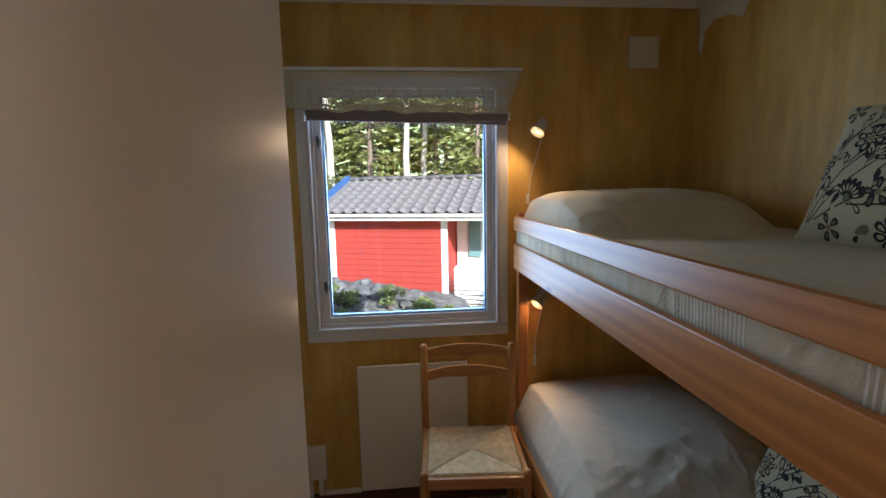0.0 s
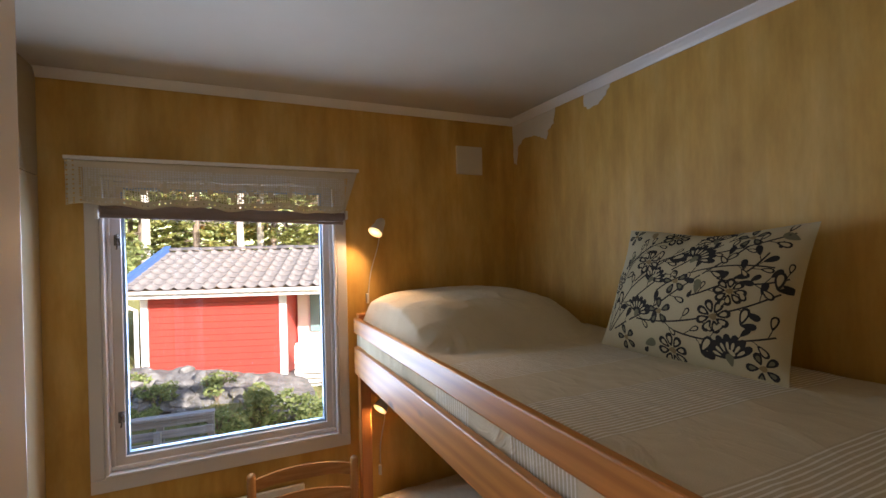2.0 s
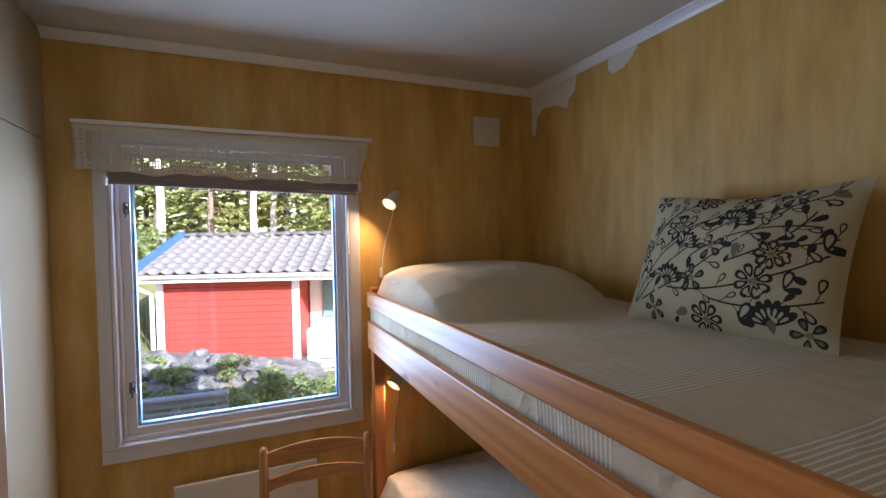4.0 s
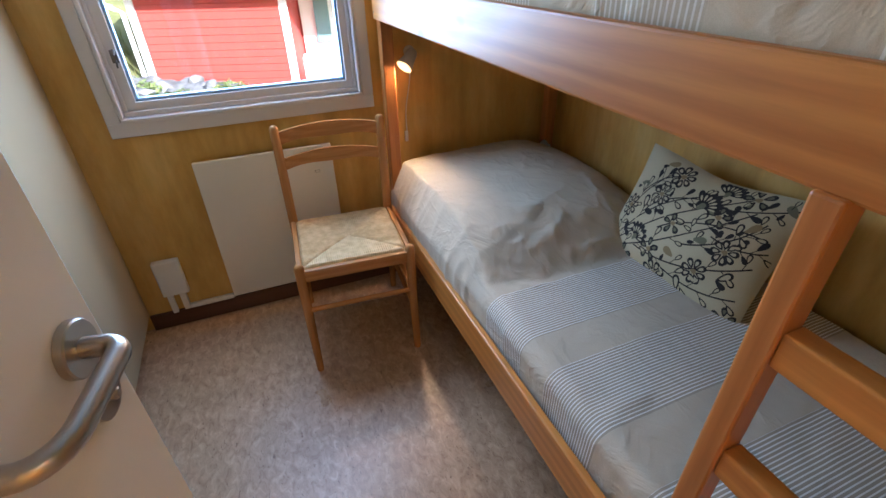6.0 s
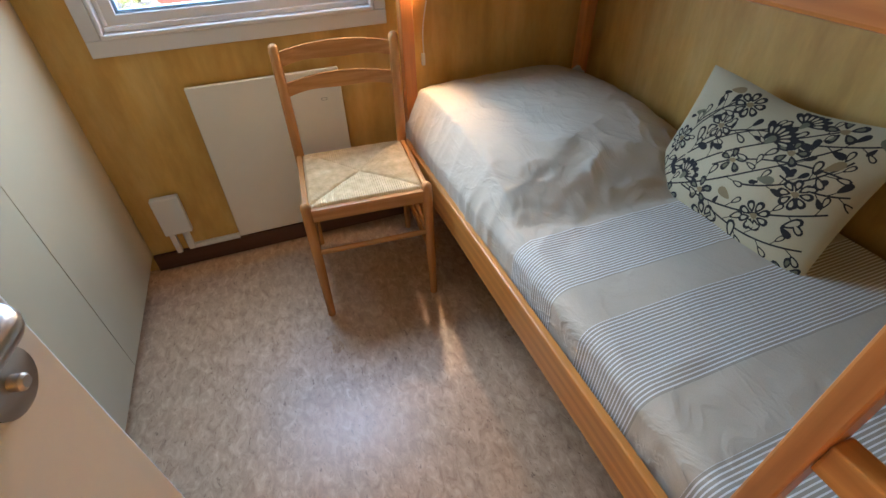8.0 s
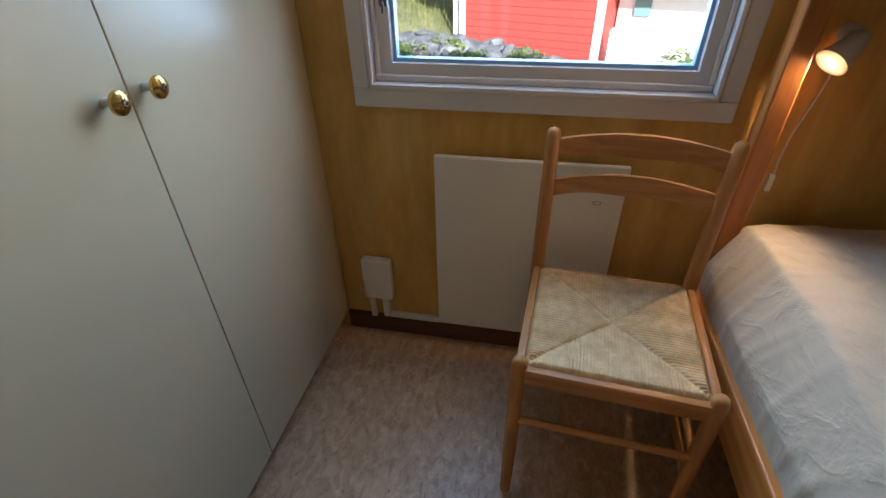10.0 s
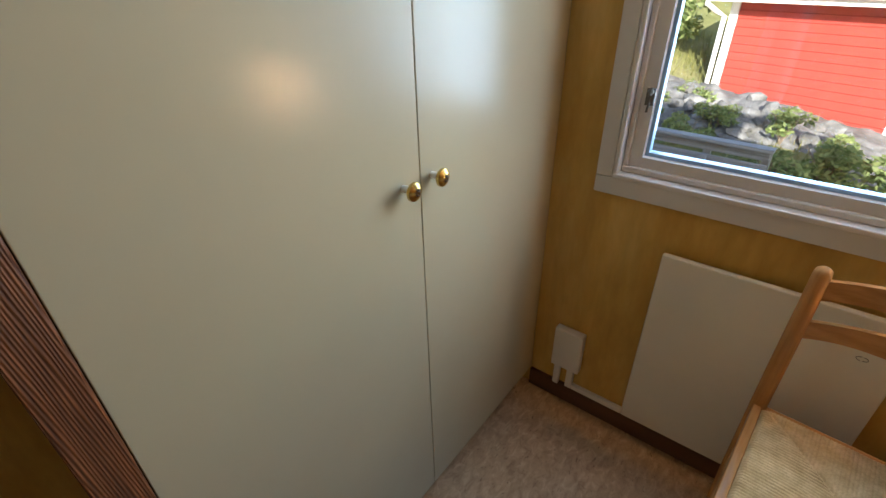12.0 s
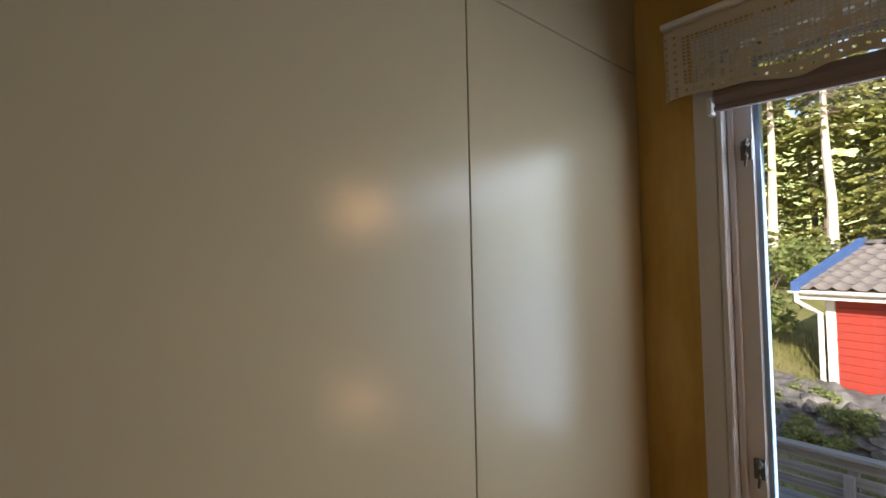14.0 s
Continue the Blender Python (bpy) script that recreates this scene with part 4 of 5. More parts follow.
# ---- cushions ----
def cushion(m, w, h, t, seed, label):
    """A square cushion with pointed corners and a printed front of flowers, leaves and stems."""
    c = new("cushion")
    c.empty_display_size = 0.05
    c.matrix_world = m
    tagged(c, label, "cushion", "flowered cushions")
    rnd = random.Random(seed)
    def surf(u, v, side=1.0, lift=0.0):
        a, b = 2 * u - 1, 2 * v - 1
        pinch = 0.045
        x = a * (1 - pinch * (1 - b * b) * abs(a) ** 3) * w / 2
        z = b * (1 - pinch * (1 - a * a) * abs(b) ** 3) * h / 2
        k = max(0.0, (1 - abs(a) ** 2.6) * (1 - abs(b) ** 2.6)) ** 0.78
        n1 = noise.noise(Vector((u * 3 + seed, v * 3, side))) * 0.012 + noise.noise(Vector((u * 8 + seed, v * 8, side))) * 0.004
        y = -side * (t / 2 * k + n1 * min(1, k * 1.5)) - side * (lift + 0.0004)
        sag = -0.022 * math.exp(-((a - 0.1) ** 2 * 3)) * max(0, b) - 0.010 * (1 - a * a) * max(0, -b)
        return Vector((x, y, z + sag))
    for side, nm in ((1.0, "front"), (-1.0, "back")):
        bm = bmesh.new()
        sheet(bm, 56, 48, lambda u, v: surf(u, v, side))
        part(nm, bm, CUSHION_CLOTH, c, smooth="all")
    def poly(bm, pts, lift):
        vs = [bm.verts.new(surf(min(0.985, max(0.015, u)), min(0.985, max(0.015, v)), 1.0, lift)) for u, v in pts]
        cu = sum(p[0] for p in pts) / len(pts)
        cv = sum(p[1] for p in pts) / len(pts)
        mid = bm.verts.new(surf(min(0.985, max(0.015, cu)), min(0.985, max(0.015, cv)), 1.0, lift))
        for a, b in zip(vs, vs[1:] + vs[:1]):
            if a is not b:
                bm.faces.new((a, b, mid))
    asp = w / h
    dark, ochre, olive, pale = bmesh.new(), bmesh.new(), bmesh.new(), bmesh.new()
    def petal(bm, cu, cv, ang, r0, r1, wd, lift):
        pts = []
        for k in range(12):
            f = 2 * math.pi * k / 12
            r = (r0 + r1) / 2 + (r1 - r0) / 2 * math.cos(f)
            o = wd * math.sin(f) * (0.75 + 0.35 * math.cos(f))
            pts.append((cu + (r * math.cos(ang) - o * math.sin(ang)) / asp, cv + r * math.sin(ang) + o * math.cos(ang)))
        poly(bm, pts, lift)
    def ribbon(pts, wd):
        for (ua, va), (ub, vb) in zip(pts, pts[1:]):
            d = Vector(((ub - ua) * asp, vb - va))
            if d.length < 1e-6:
                continue
            n = Vector((-d.y, d.x)).normalized() * wd / 2
            q = [(ua + n.x / asp, va + n.y), (ub + n.x / asp, vb + n.y), (ub - n.x / asp, vb - n.y), (ua - n.x / asp, va - n.y)]
            vs = [dark.verts.new(surf(min(0.985, max(0.015, a)), min(0.985, max(0.015, b)), 1.0, 0.0006)) for a, b in q]
            dark.faces.new(vs)
    def daisy(cu, cv, r, n, ang):
        for k in range(n):
            a = ang + 2 * math.pi * k / n
            petal(dark, cu, cv, a, r * 0.22, r, r * 0.30, 0.0008)
            petal(pale if n > 6 else olive, cu, cv, a, r * 0.40, r * 0.80, r * 0.15, 0.0012)
        petal(ochre, cu, cv, 0, -r * 0.24, r * 0.24, r * 0.24, 0.0015)
    def fan(cu, cv, r, ang):
        for k in range(7):
            a = ang + (k - 3) * 0.36
            petal(dark, cu, cv, a, r * 0.10, r * 1.05, r * 0.20, 0.0008)
            petal(pale, cu, cv, a, r * 0.35, r * 0.72, r * 0.075, 0.0012)
        petal(olive, cu, cv, ang, -r * 0.25, r * 0.25, r * 0.2, 0.0014)
    def leaf(cu, cv, r, ang, filled):
        petal(dark, cu, cv, ang, 0, r, r * 0.30, 0.0008)
        if not filled:
            petal(pale, cu, cv, ang, r * 0.2, r * 0.85, r * 0.17, 0.0012)
    def stem(u0, v0, ang, length, bend, n=16):
        pts = [(u0, v0)]
        a = ang
        for k in range(n):
            a += bend / n
            u0 += math.cos(a) * length / n / asp
            v0 += math.sin(a) * length / n
            if not (0.03 < u0 < 0.97 and 0.03 < v0 < 0.97):
                break
            pts.append((u0, v0))
        ribbon(pts, 0.0105)
        return pts
    # scrolling stems that fan out from one lower corner, with small leaves along them
    for u0, v0, ang, ln, bend in ((0.06, 0.12, 1.45, 0.80, -0.5), (0.07, 0.12, 1.10, 1.05, -0.55), (0.08, 0.12, 0.80, 1.30, -0.15), (0.12, 0.14, 0.35, 1.15, 0.55), (0.30, 0.24, -0.10, 0.95, 0.75), (0.52, 0.20, -0.25, 0.65, 0.7),
                                  (0.40, 0.44, 0.75, 0.75, -0.8), (0.58, 0.42, 0.25, 0.55, 0.9), (0.24, 0.50, 0.95, 0.55, -0.7), (0.56, 0.74, 0.15, 0.55, 0.35), (0.70, 0.56, -0.3, 0.40, 0.9), (0.16, 0.62, 1.2, 0.36, -0.8)):
        pts = stem(u0, v0, ang, ln, bend)
        for k in range(2, len(pts) - 1, 2):
            (ua, va), (ub, vb) = pts[k - 1], pts[k]
            a = math.atan2(vb - va, (ub - ua) * asp)
            sgn = 1 if (k // 2) % 2 else -1
            b = a + sgn * rnd.uniform(0.6, 1.0)
            l = rnd.uniform(0.03, 0.055)
            eu, ev = ub + math.cos(b) * l / asp, vb + math.sin(b) * l
            ribbon([(ub, vb), (eu, ev)], 0.005)
            if 0.04 < eu < 0.96 and 0.04 < ev < 0.96:
                leaf(eu, ev, rnd.uniform(0.06, 0.09), b + rnd.uniform(-0.3, 0.3), rnd.random() < 0.4)
    # flowers spread evenly over the front
    for row in range(5):
        for colm in range(7):
            u = 0.09 + colm * 0.137 + (0.06 if row % 2 else 0.0) + rnd.uniform(-0.025, 0.025)
            v = 0.10 + row * 0.20 + rnd.uniform(-0.035, 0.035)
            if u > 0.95 or rnd.random() < 0.12:
                continue
            kind = (row * 3 + colm * 2) % 5
            if kind == 0:
                fan(u, v, rnd.uniform(0.115, 0.145), rnd.uniform(0.8, 2.2))
            elif kind == 1:
                daisy(u, v, rnd.uniform(0.090, 0.108), 8, rnd.uniform(0, 1))
            elif kind == 2:
                daisy(u, v, rnd.uniform(0.085, 0.100), 5, rnd.uniform(0, 1))
            elif kind == 3:
                leaf(u, v, rnd.uniform(0.11, 0.13), rnd.uniform(0.4, 2.4), False)
                leaf(u, v, rnd.uniform(0.08, 0.10), rnd.uniform(-0.6, 0.2), True)
            else:
                petal(ochre if colm % 2 else olive, u, v, rnd.uniform(0, 3), -0.05, 0.05, 0.032, 0.0009)
                leaf(u - 0.02, v - 0.03, 0.055, rnd.uniform(3.4, 5.0), True)
    for nm, bm, mt in (("dark_print", dark, INK), ("ochre_print", ochre, INK_OCHRE), ("olive_print", olive, INK_OLIVE), ("pale_print", pale, CUSHION_CLOTH)):
        part(nm, bm, mt, c, smooth="all")["kind"] = "stuff"
    return c


def frame_of(origin, xdir, up):
    """Pose with local x along xdir and local z along up; the printed front looks along -y."""
    x = Vector(xdir).normalized()
    z = (Vector(up) - x * Vector(up).dot(x)).normalized()
    y = z.cross(x)
    m = Matrix((x, y, z)).transposed().to_4x4()
    m.translation = Vector(origin)
    return m


# seen from the room the print reads along -y, upright, leaning on the long wall
cushion(frame_of((1.545, 1.195, 1.572), (0.03, -1, 0.0), (0.40, 0.0, 1.0)), 0.55, 0.40, 0.16, 3, "cream cushion printed with dark flowers leaning on the upper bunk's wall")
cushion(frame_of((1.515, 1.302, 0.648), (0.02, -1, 0.03), (0.46, 0.03, 1.0)), 0.54, 0.41, 0.15, 5, "cream cushion printed with dark flowers on the lower bunk")


# ---- door ----
def build_door():
    d = thing("door_1", "cream-white smooth room door standing half open", "door", (0.022, 0.160, 0), 79.3)
    d["kind"] = "structure"
    L = 0.755
    leaf = part("leaf", boxed(0, -0.02, 0.012, L, 0.02, 2.045, bevel=0.002), DOOR_PAINT, d)
    hx, hz = L - 0.046, 1.097
    hd = bmesh.new()
    lathe(hd, (hx, -0.0205, hz), (0, -1, 0), [(0, 0.0265), (0.007, 0.0265), (0.0085, 0.025), (0.0088, 0.012)], 28)
    hnd = part("door_handle", hd, STEEL, leaf, "brushed steel lever handle", True)
    bm = bmesh.new()
    pts = [(hx, -0.028, hz), (hx, -0.040, hz)]
    for k in range(7):
        a = k / 6 * math.pi / 2
        pts.append((hx - 0.016 * (1 - math.cos(a)), -0.045 - 0.016 * math.sin(a), hz))
    pts += [(hx - 0.06, -0.061, hz), (hx - 0.085, -0.061, hz)]
    for k in range(1, 9):
        a = k / 8 * math.pi / 2
        pts.append((hx - 0.085 - 0.036 * math.sin(a), -0.061 + 0.028 * (1 - math.cos(a)), hz))
    pts.append((hx - 0.121, -0.026, hz))
    tube(bm, pts, 0.0098, 16)
    lv = part("lever", bm, STEEL, leaf, "brushed steel lever handle", True)
    bm = bmesh.new()
    lathe(bm, (hx, -0.0205, hz - 0.058), (0, -1, 0), [(0, 0.024), (0.006, 0.024), (0.007, 0.020), (0.0072, 0.006), (0.014, 0.006), (0.016, 0.004)], 24)
    part("lock_rose", bm, STEEL, leaf, "brushed steel lock rose", True)
    for z in (0.25, 1.80):
        bm = bmesh.new()
        lathe(bm, (-0.004, 0.024, z), (0, 0, 1), [(0, 0.006), (0.09, 0.006)], 12)
        part("hinge", bm, STEEL, d, smooth=True)
    for b in ((DX0, Y0 - T, 0, DX0 + 0.03, Y0, DZ), (DX1 - 0.03, Y0 - T, 0, DX1, Y0, DZ), (DX0 + 0.0305, Y0 - T, DZ - 0.03, DX1 - 0.0305, Y0, DZ)):
        part("jamb", boxed(*b), WHITE_PAINT, d).matrix_parent_inverse = d.matrix_world.inverted()
    part("cover_strip", boxed(DX0 - 0.05, Y0, 0, DX0 + 0.01, Y0 + 0.012, DZ + 0.05, bevel=0.002), WHITE_PAINT, d).matrix_parent_inverse = d.matrix_world.inverted()


build_door()


def build_jacket():
    j = thing("hanging_garment", "dark navy garment with a grey hem hanging on a wall hook", "clothing")
    bm = bmesh.new()
    def f(s, r):
        a = 2 * math.pi * s
        z = 1.38 - 0.60 * r
        wd = 0.05 + 0.085 * min(1, r * 1.6) + 0.012 * math.sin(r * 9)
        dp = 0.03 + 0.035 * min(1, r * 2)
        k = 1 + 0.12 * math.sin(a * 5 + r * 4)
        return Vector((-0.740 + dp * math.cos(a) * k, 0.985 + wd * math.sin(a) * k, z + 0.015 * math.sin(a * 3) * r))
    sheet(bm, 48, 24, f)
    part("body", bm, DARK_CLOTH, j, smooth="all")
    bm = bmesh.new()
    pts = [f(k / 48, 1.0) for k in range(49)]
    tube(bm, pts, 0.007, 8)
    part("hem", bm, GREY_CLOTH, j, "grey knitted hem", True)
    bm = bmesh.new()
    tube(bm, [(X0, 0.985, 1.43), (X0 + 0.05, 0.985, 1.41), (X0 + 0.075, 0.985, 1.385), (X0 + 0.08, 0.985, 1.37)], 0.006, 8)
    part("hook", bm, STEEL, j, "steel hook", True)


build_jacket()


# ---- unseen fill lamp, added in the hall behind the doorway to brighten the room ----
hl = thing("ceiling_lamp", "unseen white globe lamp added in the hall to fill the room with light", "lamp", (1.26, -0.42, 0))
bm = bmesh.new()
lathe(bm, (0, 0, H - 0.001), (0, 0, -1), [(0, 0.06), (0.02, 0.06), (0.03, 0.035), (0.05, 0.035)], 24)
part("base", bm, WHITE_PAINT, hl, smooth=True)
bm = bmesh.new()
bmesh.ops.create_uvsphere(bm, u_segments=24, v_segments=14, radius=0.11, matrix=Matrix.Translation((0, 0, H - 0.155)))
gl = part("globe", bm, BULB, hl, "glowing globe of the added fill lamp", "all")
lamp("hall_light", "POINT", pose(1.26, -0.42, H - 0.30), HALL_FILL_W, (1.0, 0.97, 0.93), shadow_soft_size=0.11)

# ---- roof and outer wall of the house, out of view, added and sized to shade the yard ----
bm = bmesh.new()
prof = [(-4.6, 2.55), (-0.9, 4.55), (2.95, 2.52), (2.95, 2.64), (-0.9, 4.70), (-4.6, 2.70)]
ends = [[bm.verts.new((x, y, z)) for y, z in prof] for x in (-5.0, 3.2)]
for k in range(6):
    bm.faces.new((ends[0][k], ends[0][(k + 1) % 6], ends[1][(k + 1) % 6], ends[1][k]))
bm.faces.new(ends[0])
bm.faces.new(ends[1][::-1])
structure("house_roof", bm, TILE, "unseen pitched roof added over the house to shade the yard", "roof")
structure("house_wall", boxed((-5, 2.36, -1.4, -0.965, 2.51, 2.45), (1.88, 2.36, -1.4, 3.1, 2.51, 2.45), (-0.96, 2.38, -1.4, 1.875, 2.51, -0.13)), RED_BOARD, "unseen outer wall added beside the window under the shading roof", "wall")


# ---- outdoors ----
def terrain(x, y):
    t = min(1.0, max(0.0, (y - 11.0) / 14.0))
    z = -0.80 + 0.05 * noise.noise(Vector((x * 0.5, y * 0.5, 3.0)))
    fall = min(1.0, max(0.0, (x - 0.2) / 1.2))
    z -= 0.40 * fall * fall * (3 - 2 * fall)
    left = 1 / (1 + math.exp((x + 2.4) * 1.6))
    z += 0.75 * left * min(1.0, max(0.0, (y - 8.5) / 3.0))
    z += 1.0 * t * t * (3 - 2 * t) + 0.07 * max(0.0, y - 24)
    return z


bm = bmesh.new()
xs = [-600, -150, -60, -30] + [-16 + 0.5 * k for k in range(65)] + [30, 60, 150, 600]
ys = [2.3 + 0.4 * k for k in range(60)] + [28, 34, 45, 70, 150, 500, 1500]
g = [[bm.verts.new((x, y, terrain(max(-30, min(30, x)), min(y, 45)))) for y in ys] for x in xs]
for i in range(len(xs) - 1):
    for j in range(len(ys) - 1):
        bm.faces.new((g[i][j], g[i + 1][j], g[i + 1][j + 1], g[i][j + 1]))
structure("ground", bm, GROUND, "rough grassy ground rising to the woods", "ground", "all")


def leafy(bm, centre, radius, count, size, rnd, squash=0.75):
    for _ in range(count):
        d = Vector((rnd.gauss(0, 1), rnd.gauss(0, 1), rnd.gauss(0, 1))).normalized() * radius * rnd.uniform(0.35, 1.0) ** 0.6
        d.z *= squash
        p = Vector(centre) + d
        a = Vector((rnd.gauss(0, 1), rnd.gauss(0, 1), rnd.gauss(0, 0.6))).normalized()
        b = a.cross(Vector((rnd.gauss(0, 1), rnd.gauss(0, 1), rnd.gauss(0, 1)))).normalized()
        l, w = size * rnd.uniform(0.6, 1.3), size * rnd.uniform(0.3, 0.55)
        q = [bm.verts.new(p + v) for v in (-a * l, b * w, a * l, -b * w)]
        bm.faces.new(q)


def rock_mound():
    rnd = random.Random(11)
    bm = bmesh.new()
    def f(s, r):
        x = -3.4 + 5.2 * s
        y = 8.2 + 3.6 * r
        top = -0.25 - 0.16 * max(0.0, x + 2.2) - 0.05 * max(0.0, x)
        hump = max(0.0, math.sin(math.pi * min(1, max(0, r * 1.02)))) ** 0.7 * max(0.0, math.sin(math.pi * min(1, s))) ** 0.45
        z = -1.05 + (top + 1.05) * hump
        n = noise.noise(Vector((x * 1.1, y * 1.1, 1.0))) * 0.16 + abs(noise.noise(Vector((x * 2.7, y * 2.7, 5.0)))) * 0.16 + noise.noise(Vector((x * 7, y * 7, 2.0))) * 0.035
        return Vector((x, y, z + n * hump))
    sheet(bm, 90, 60, f)
    tagged(solid("rock_outcrop", bm, ROCK, "all"), "low grey granite outcrop with lichen before the shed", "rock")
    for k in range(46):
        s, r = rnd.uniform(0.25, 0.82), rnd.uniform(0.08, 0.55)
        p = f(s, r)
        bm = bmesh.new()
        sx, sy, sz = rnd.uniform(0.08, 0.24), rnd.uniform(0.08, 0.20), rnd.uniform(0.06, 0.16)
        for _ in range(16):
            d = Vector((rnd.gauss(0, 1), rnd.gauss(0, 1), rnd.gauss(0, 1))).normalized()
            bm.verts.new((d.x * sx, d.y * sy, d.z * sz))
        bmesh.ops.convex_hull(bm, input=bm.verts[:])
        ob = tagged(solid("stone", bm, ROCK, False), "angular grey granite stone lying on the outcrop", "stone", "stones of the outcrop")
        ob.location = p + Vector((0, 0, sz * 0.2))
        ob.rotation_euler = (rnd.uniform(-0.4, 0.4), rnd.uniform(-0.4, 0.4), rnd.uniform(0, 6.3))


rock_mound()


def bush(x, y, z, r, n, size, seed, mat=LEAF, label="leafy green bush beside the rocks"):
    rnd = random.Random(seed)
    b = thing("bush", label, "bush", (x, y, terrain(x, y) + z))
    bm = bmesh.new()
    for k in range(5):
        a = rnd.uniform(0, 6.3)
        tube(bm, [(0, 0, -0.1), (math.cos(a) * r * 0.3, math.sin(a) * r * 0.3, r * 0.5), (math.cos(a) * r * 0.6, math.sin(a) * r * 0.6, r * 0.9)], [0.018, 0.012, 0.005], 6)
    part("stem", bm, BARK, b)
    bm = bmesh.new()
    for k in range(9):
        c = Vector((rnd.uniform(-0.7, 0.7) * r, rnd.uniform(-0.7, 0.7) * r, rnd.uniform(0.25, 0.95) * r))
        leafy(bm, c, r * rnd.uniform(0.3, 0.5), n // 9, size, rnd)
    part("foliage", bm, mat, b)


bush(0.70, 8.1, -0.03, 0.50, 900, 0.055, 1)
bush(1.55, 8.0, -0.03, 0.60, 1000, 0.06, 2, label="sunlit leafy bush by the white fence")
bush(-0.95, 8.35, -0.03, 0.34, 700, 0.05, 3)
bush(-2.1, 8.6, -0.03, 0.42, 800, 0.05, 4)
bush(0.15, 7.4, -0.03, 0.38, 600, 0.05, 5, label="green shrub beside the grey bench")
bush(-2.9, 13.5, -0.03, 0.9, 1100, 0.08, 6, label="dark shrub in the shade beside the shed")
bush(-4.6, 14.5, -0.03, 1.1, 1200, 0.09, 7, label="green shrub on the bank before the woods")
bush(-3.9, 19.0, -0.03, 1.5, 1300, 0.12, 8, label="young leafy growth at the wood's edge")
bush(-6.5, 18.0, -0.03, 1.4, 1300, 0.12, 9, label="young leafy growth at the wood's edge")
for k, (x, y) in enumerate(((-1.75, 9.0), (-0.75, 8.8), (-2.45, 9.1), (-1.25, 9.7), (0.1, 8.9))):
    bush(x, y, 0.12, 0.34, 520, 0.042, 30 + k, label="low grey-green plants growing between the stones")
bush(3.0, 9.6, -0.03, 0.7, 900, 0.06, 10, label="sunlit leafy bush by the white fence")


def tufts():
    rnd = random.Random(5)
    vs, fs = [], []
    for _ in range(9000):
        x, y = rnd.uniform(-5.5, 3.5), rnd.uniform(4.5, 15.5)
        if -1.4 < x < 4.5 and y > 10.6:
            continue
        z = terrain(x, y) - 0.01
        h = rnd.uniform(0.07, 0.20) * (1.6 if y > 12 else 1)
        a = rnd.uniform(0, 6.3)
        dx, dy = math.cos(a) * 0.009, math.sin(a) * 0.009
        lx, ly = rnd.uniform(-0.07, 0.07), rnd.uniform(-0.07, 0.07)
        k = len(vs)
        vs += [(x - dx, y - dy, z), (x + dx, y + dy, z), (x + lx, y + ly, z + h)]
        fs.append((k, k + 1, k + 2))
    me = bpy.data.meshes.new("grass")
    me.from_pydata(vs, [], fs)
    me.materials.append(GRASS)
    tagged(new("grass", me), "tufts of long dry and green grass", "grass", kind="stuff")


tufts()


def build_bench():
    b = thing("garden_bench", "weathered grey wooden garden bench with a slatted back", "bench", (-0.66, 6.15, -0.80), -4)
    for k, (z0, z1, yy) in enumerate(((0.62, 0.70, 0.04), (0.50, 0.585, 0.02), (0.385, 0.47, 0.0))):
        part("back_slat", boxed(-1.15, yy - 0.015, z0, 0.80, yy + 0.013, z1, bevel=0.004), GREY_WOOD_X, b)
    part("top_rail", boxed(-1.17, -0.02, 0.705, 0.82, 0.09, 0.74, bevel=0.004), GREY_WOOD_X, b)
    for x in (-1.05, 0.24, 0.74):
        part("back_leg", boxed(x, 0.0145 + 0.042, 0.0, x + 0.07, 0.095, 0.70, bevel=0.004), GREY_WOOD_Z, b)
    part("front_brace", boxed(0.235, -0.075, 0.02, 0.305, -0.016, 0.60, bevel=0.004), GREY_WOOD_Z, b)
    for y in (-0.16, -0.28, -0.40):
        part("seat_slat", boxed(-1.15, y - 0.05, 0.36, 0.80, y + 0.05, 0.385, bevel=0.004), GREY_WOOD_X, b)
    for x in (-1.05, 0.70):
        part("front_leg", boxed(x, -0.45, 0.0, x + 0.06, -0.39, 0.36, bevel=0.004), GREY_WOOD_Z, b)
        part("seat_bearer", boxed(x, -0.389, 0.30, x + 0.06, 0.055, 0.359, bevel=0.004), GREY_WOOD_Z, b)
    c = thing("wooden_crate", "weathered grey slatted wooden crate on the grass", "crate", (-0.14, 5.35, -0.80), -6)
    for z in (0.02, 0.13, 0.24, 0.35, 0.46):
        part("slat", boxed(-0.26, -0.16, z, 0.26, -0.14, z + 0.09, bevel=0.003), GREY_WOOD_X, c)
        part("slat", boxed(-0.26, 0.14, z, 0.26, 0.16, z + 0.09, bevel=0.003), GREY_WOOD_X, c)
    for x in (-0.26, 0.22):
        for y in (-0.139, 0.099):
            part("corner_post", boxed(x, y, 0, x + 0.04, y + 0.04, 0.57), GREY_WOOD_Z, c)


build_bench()


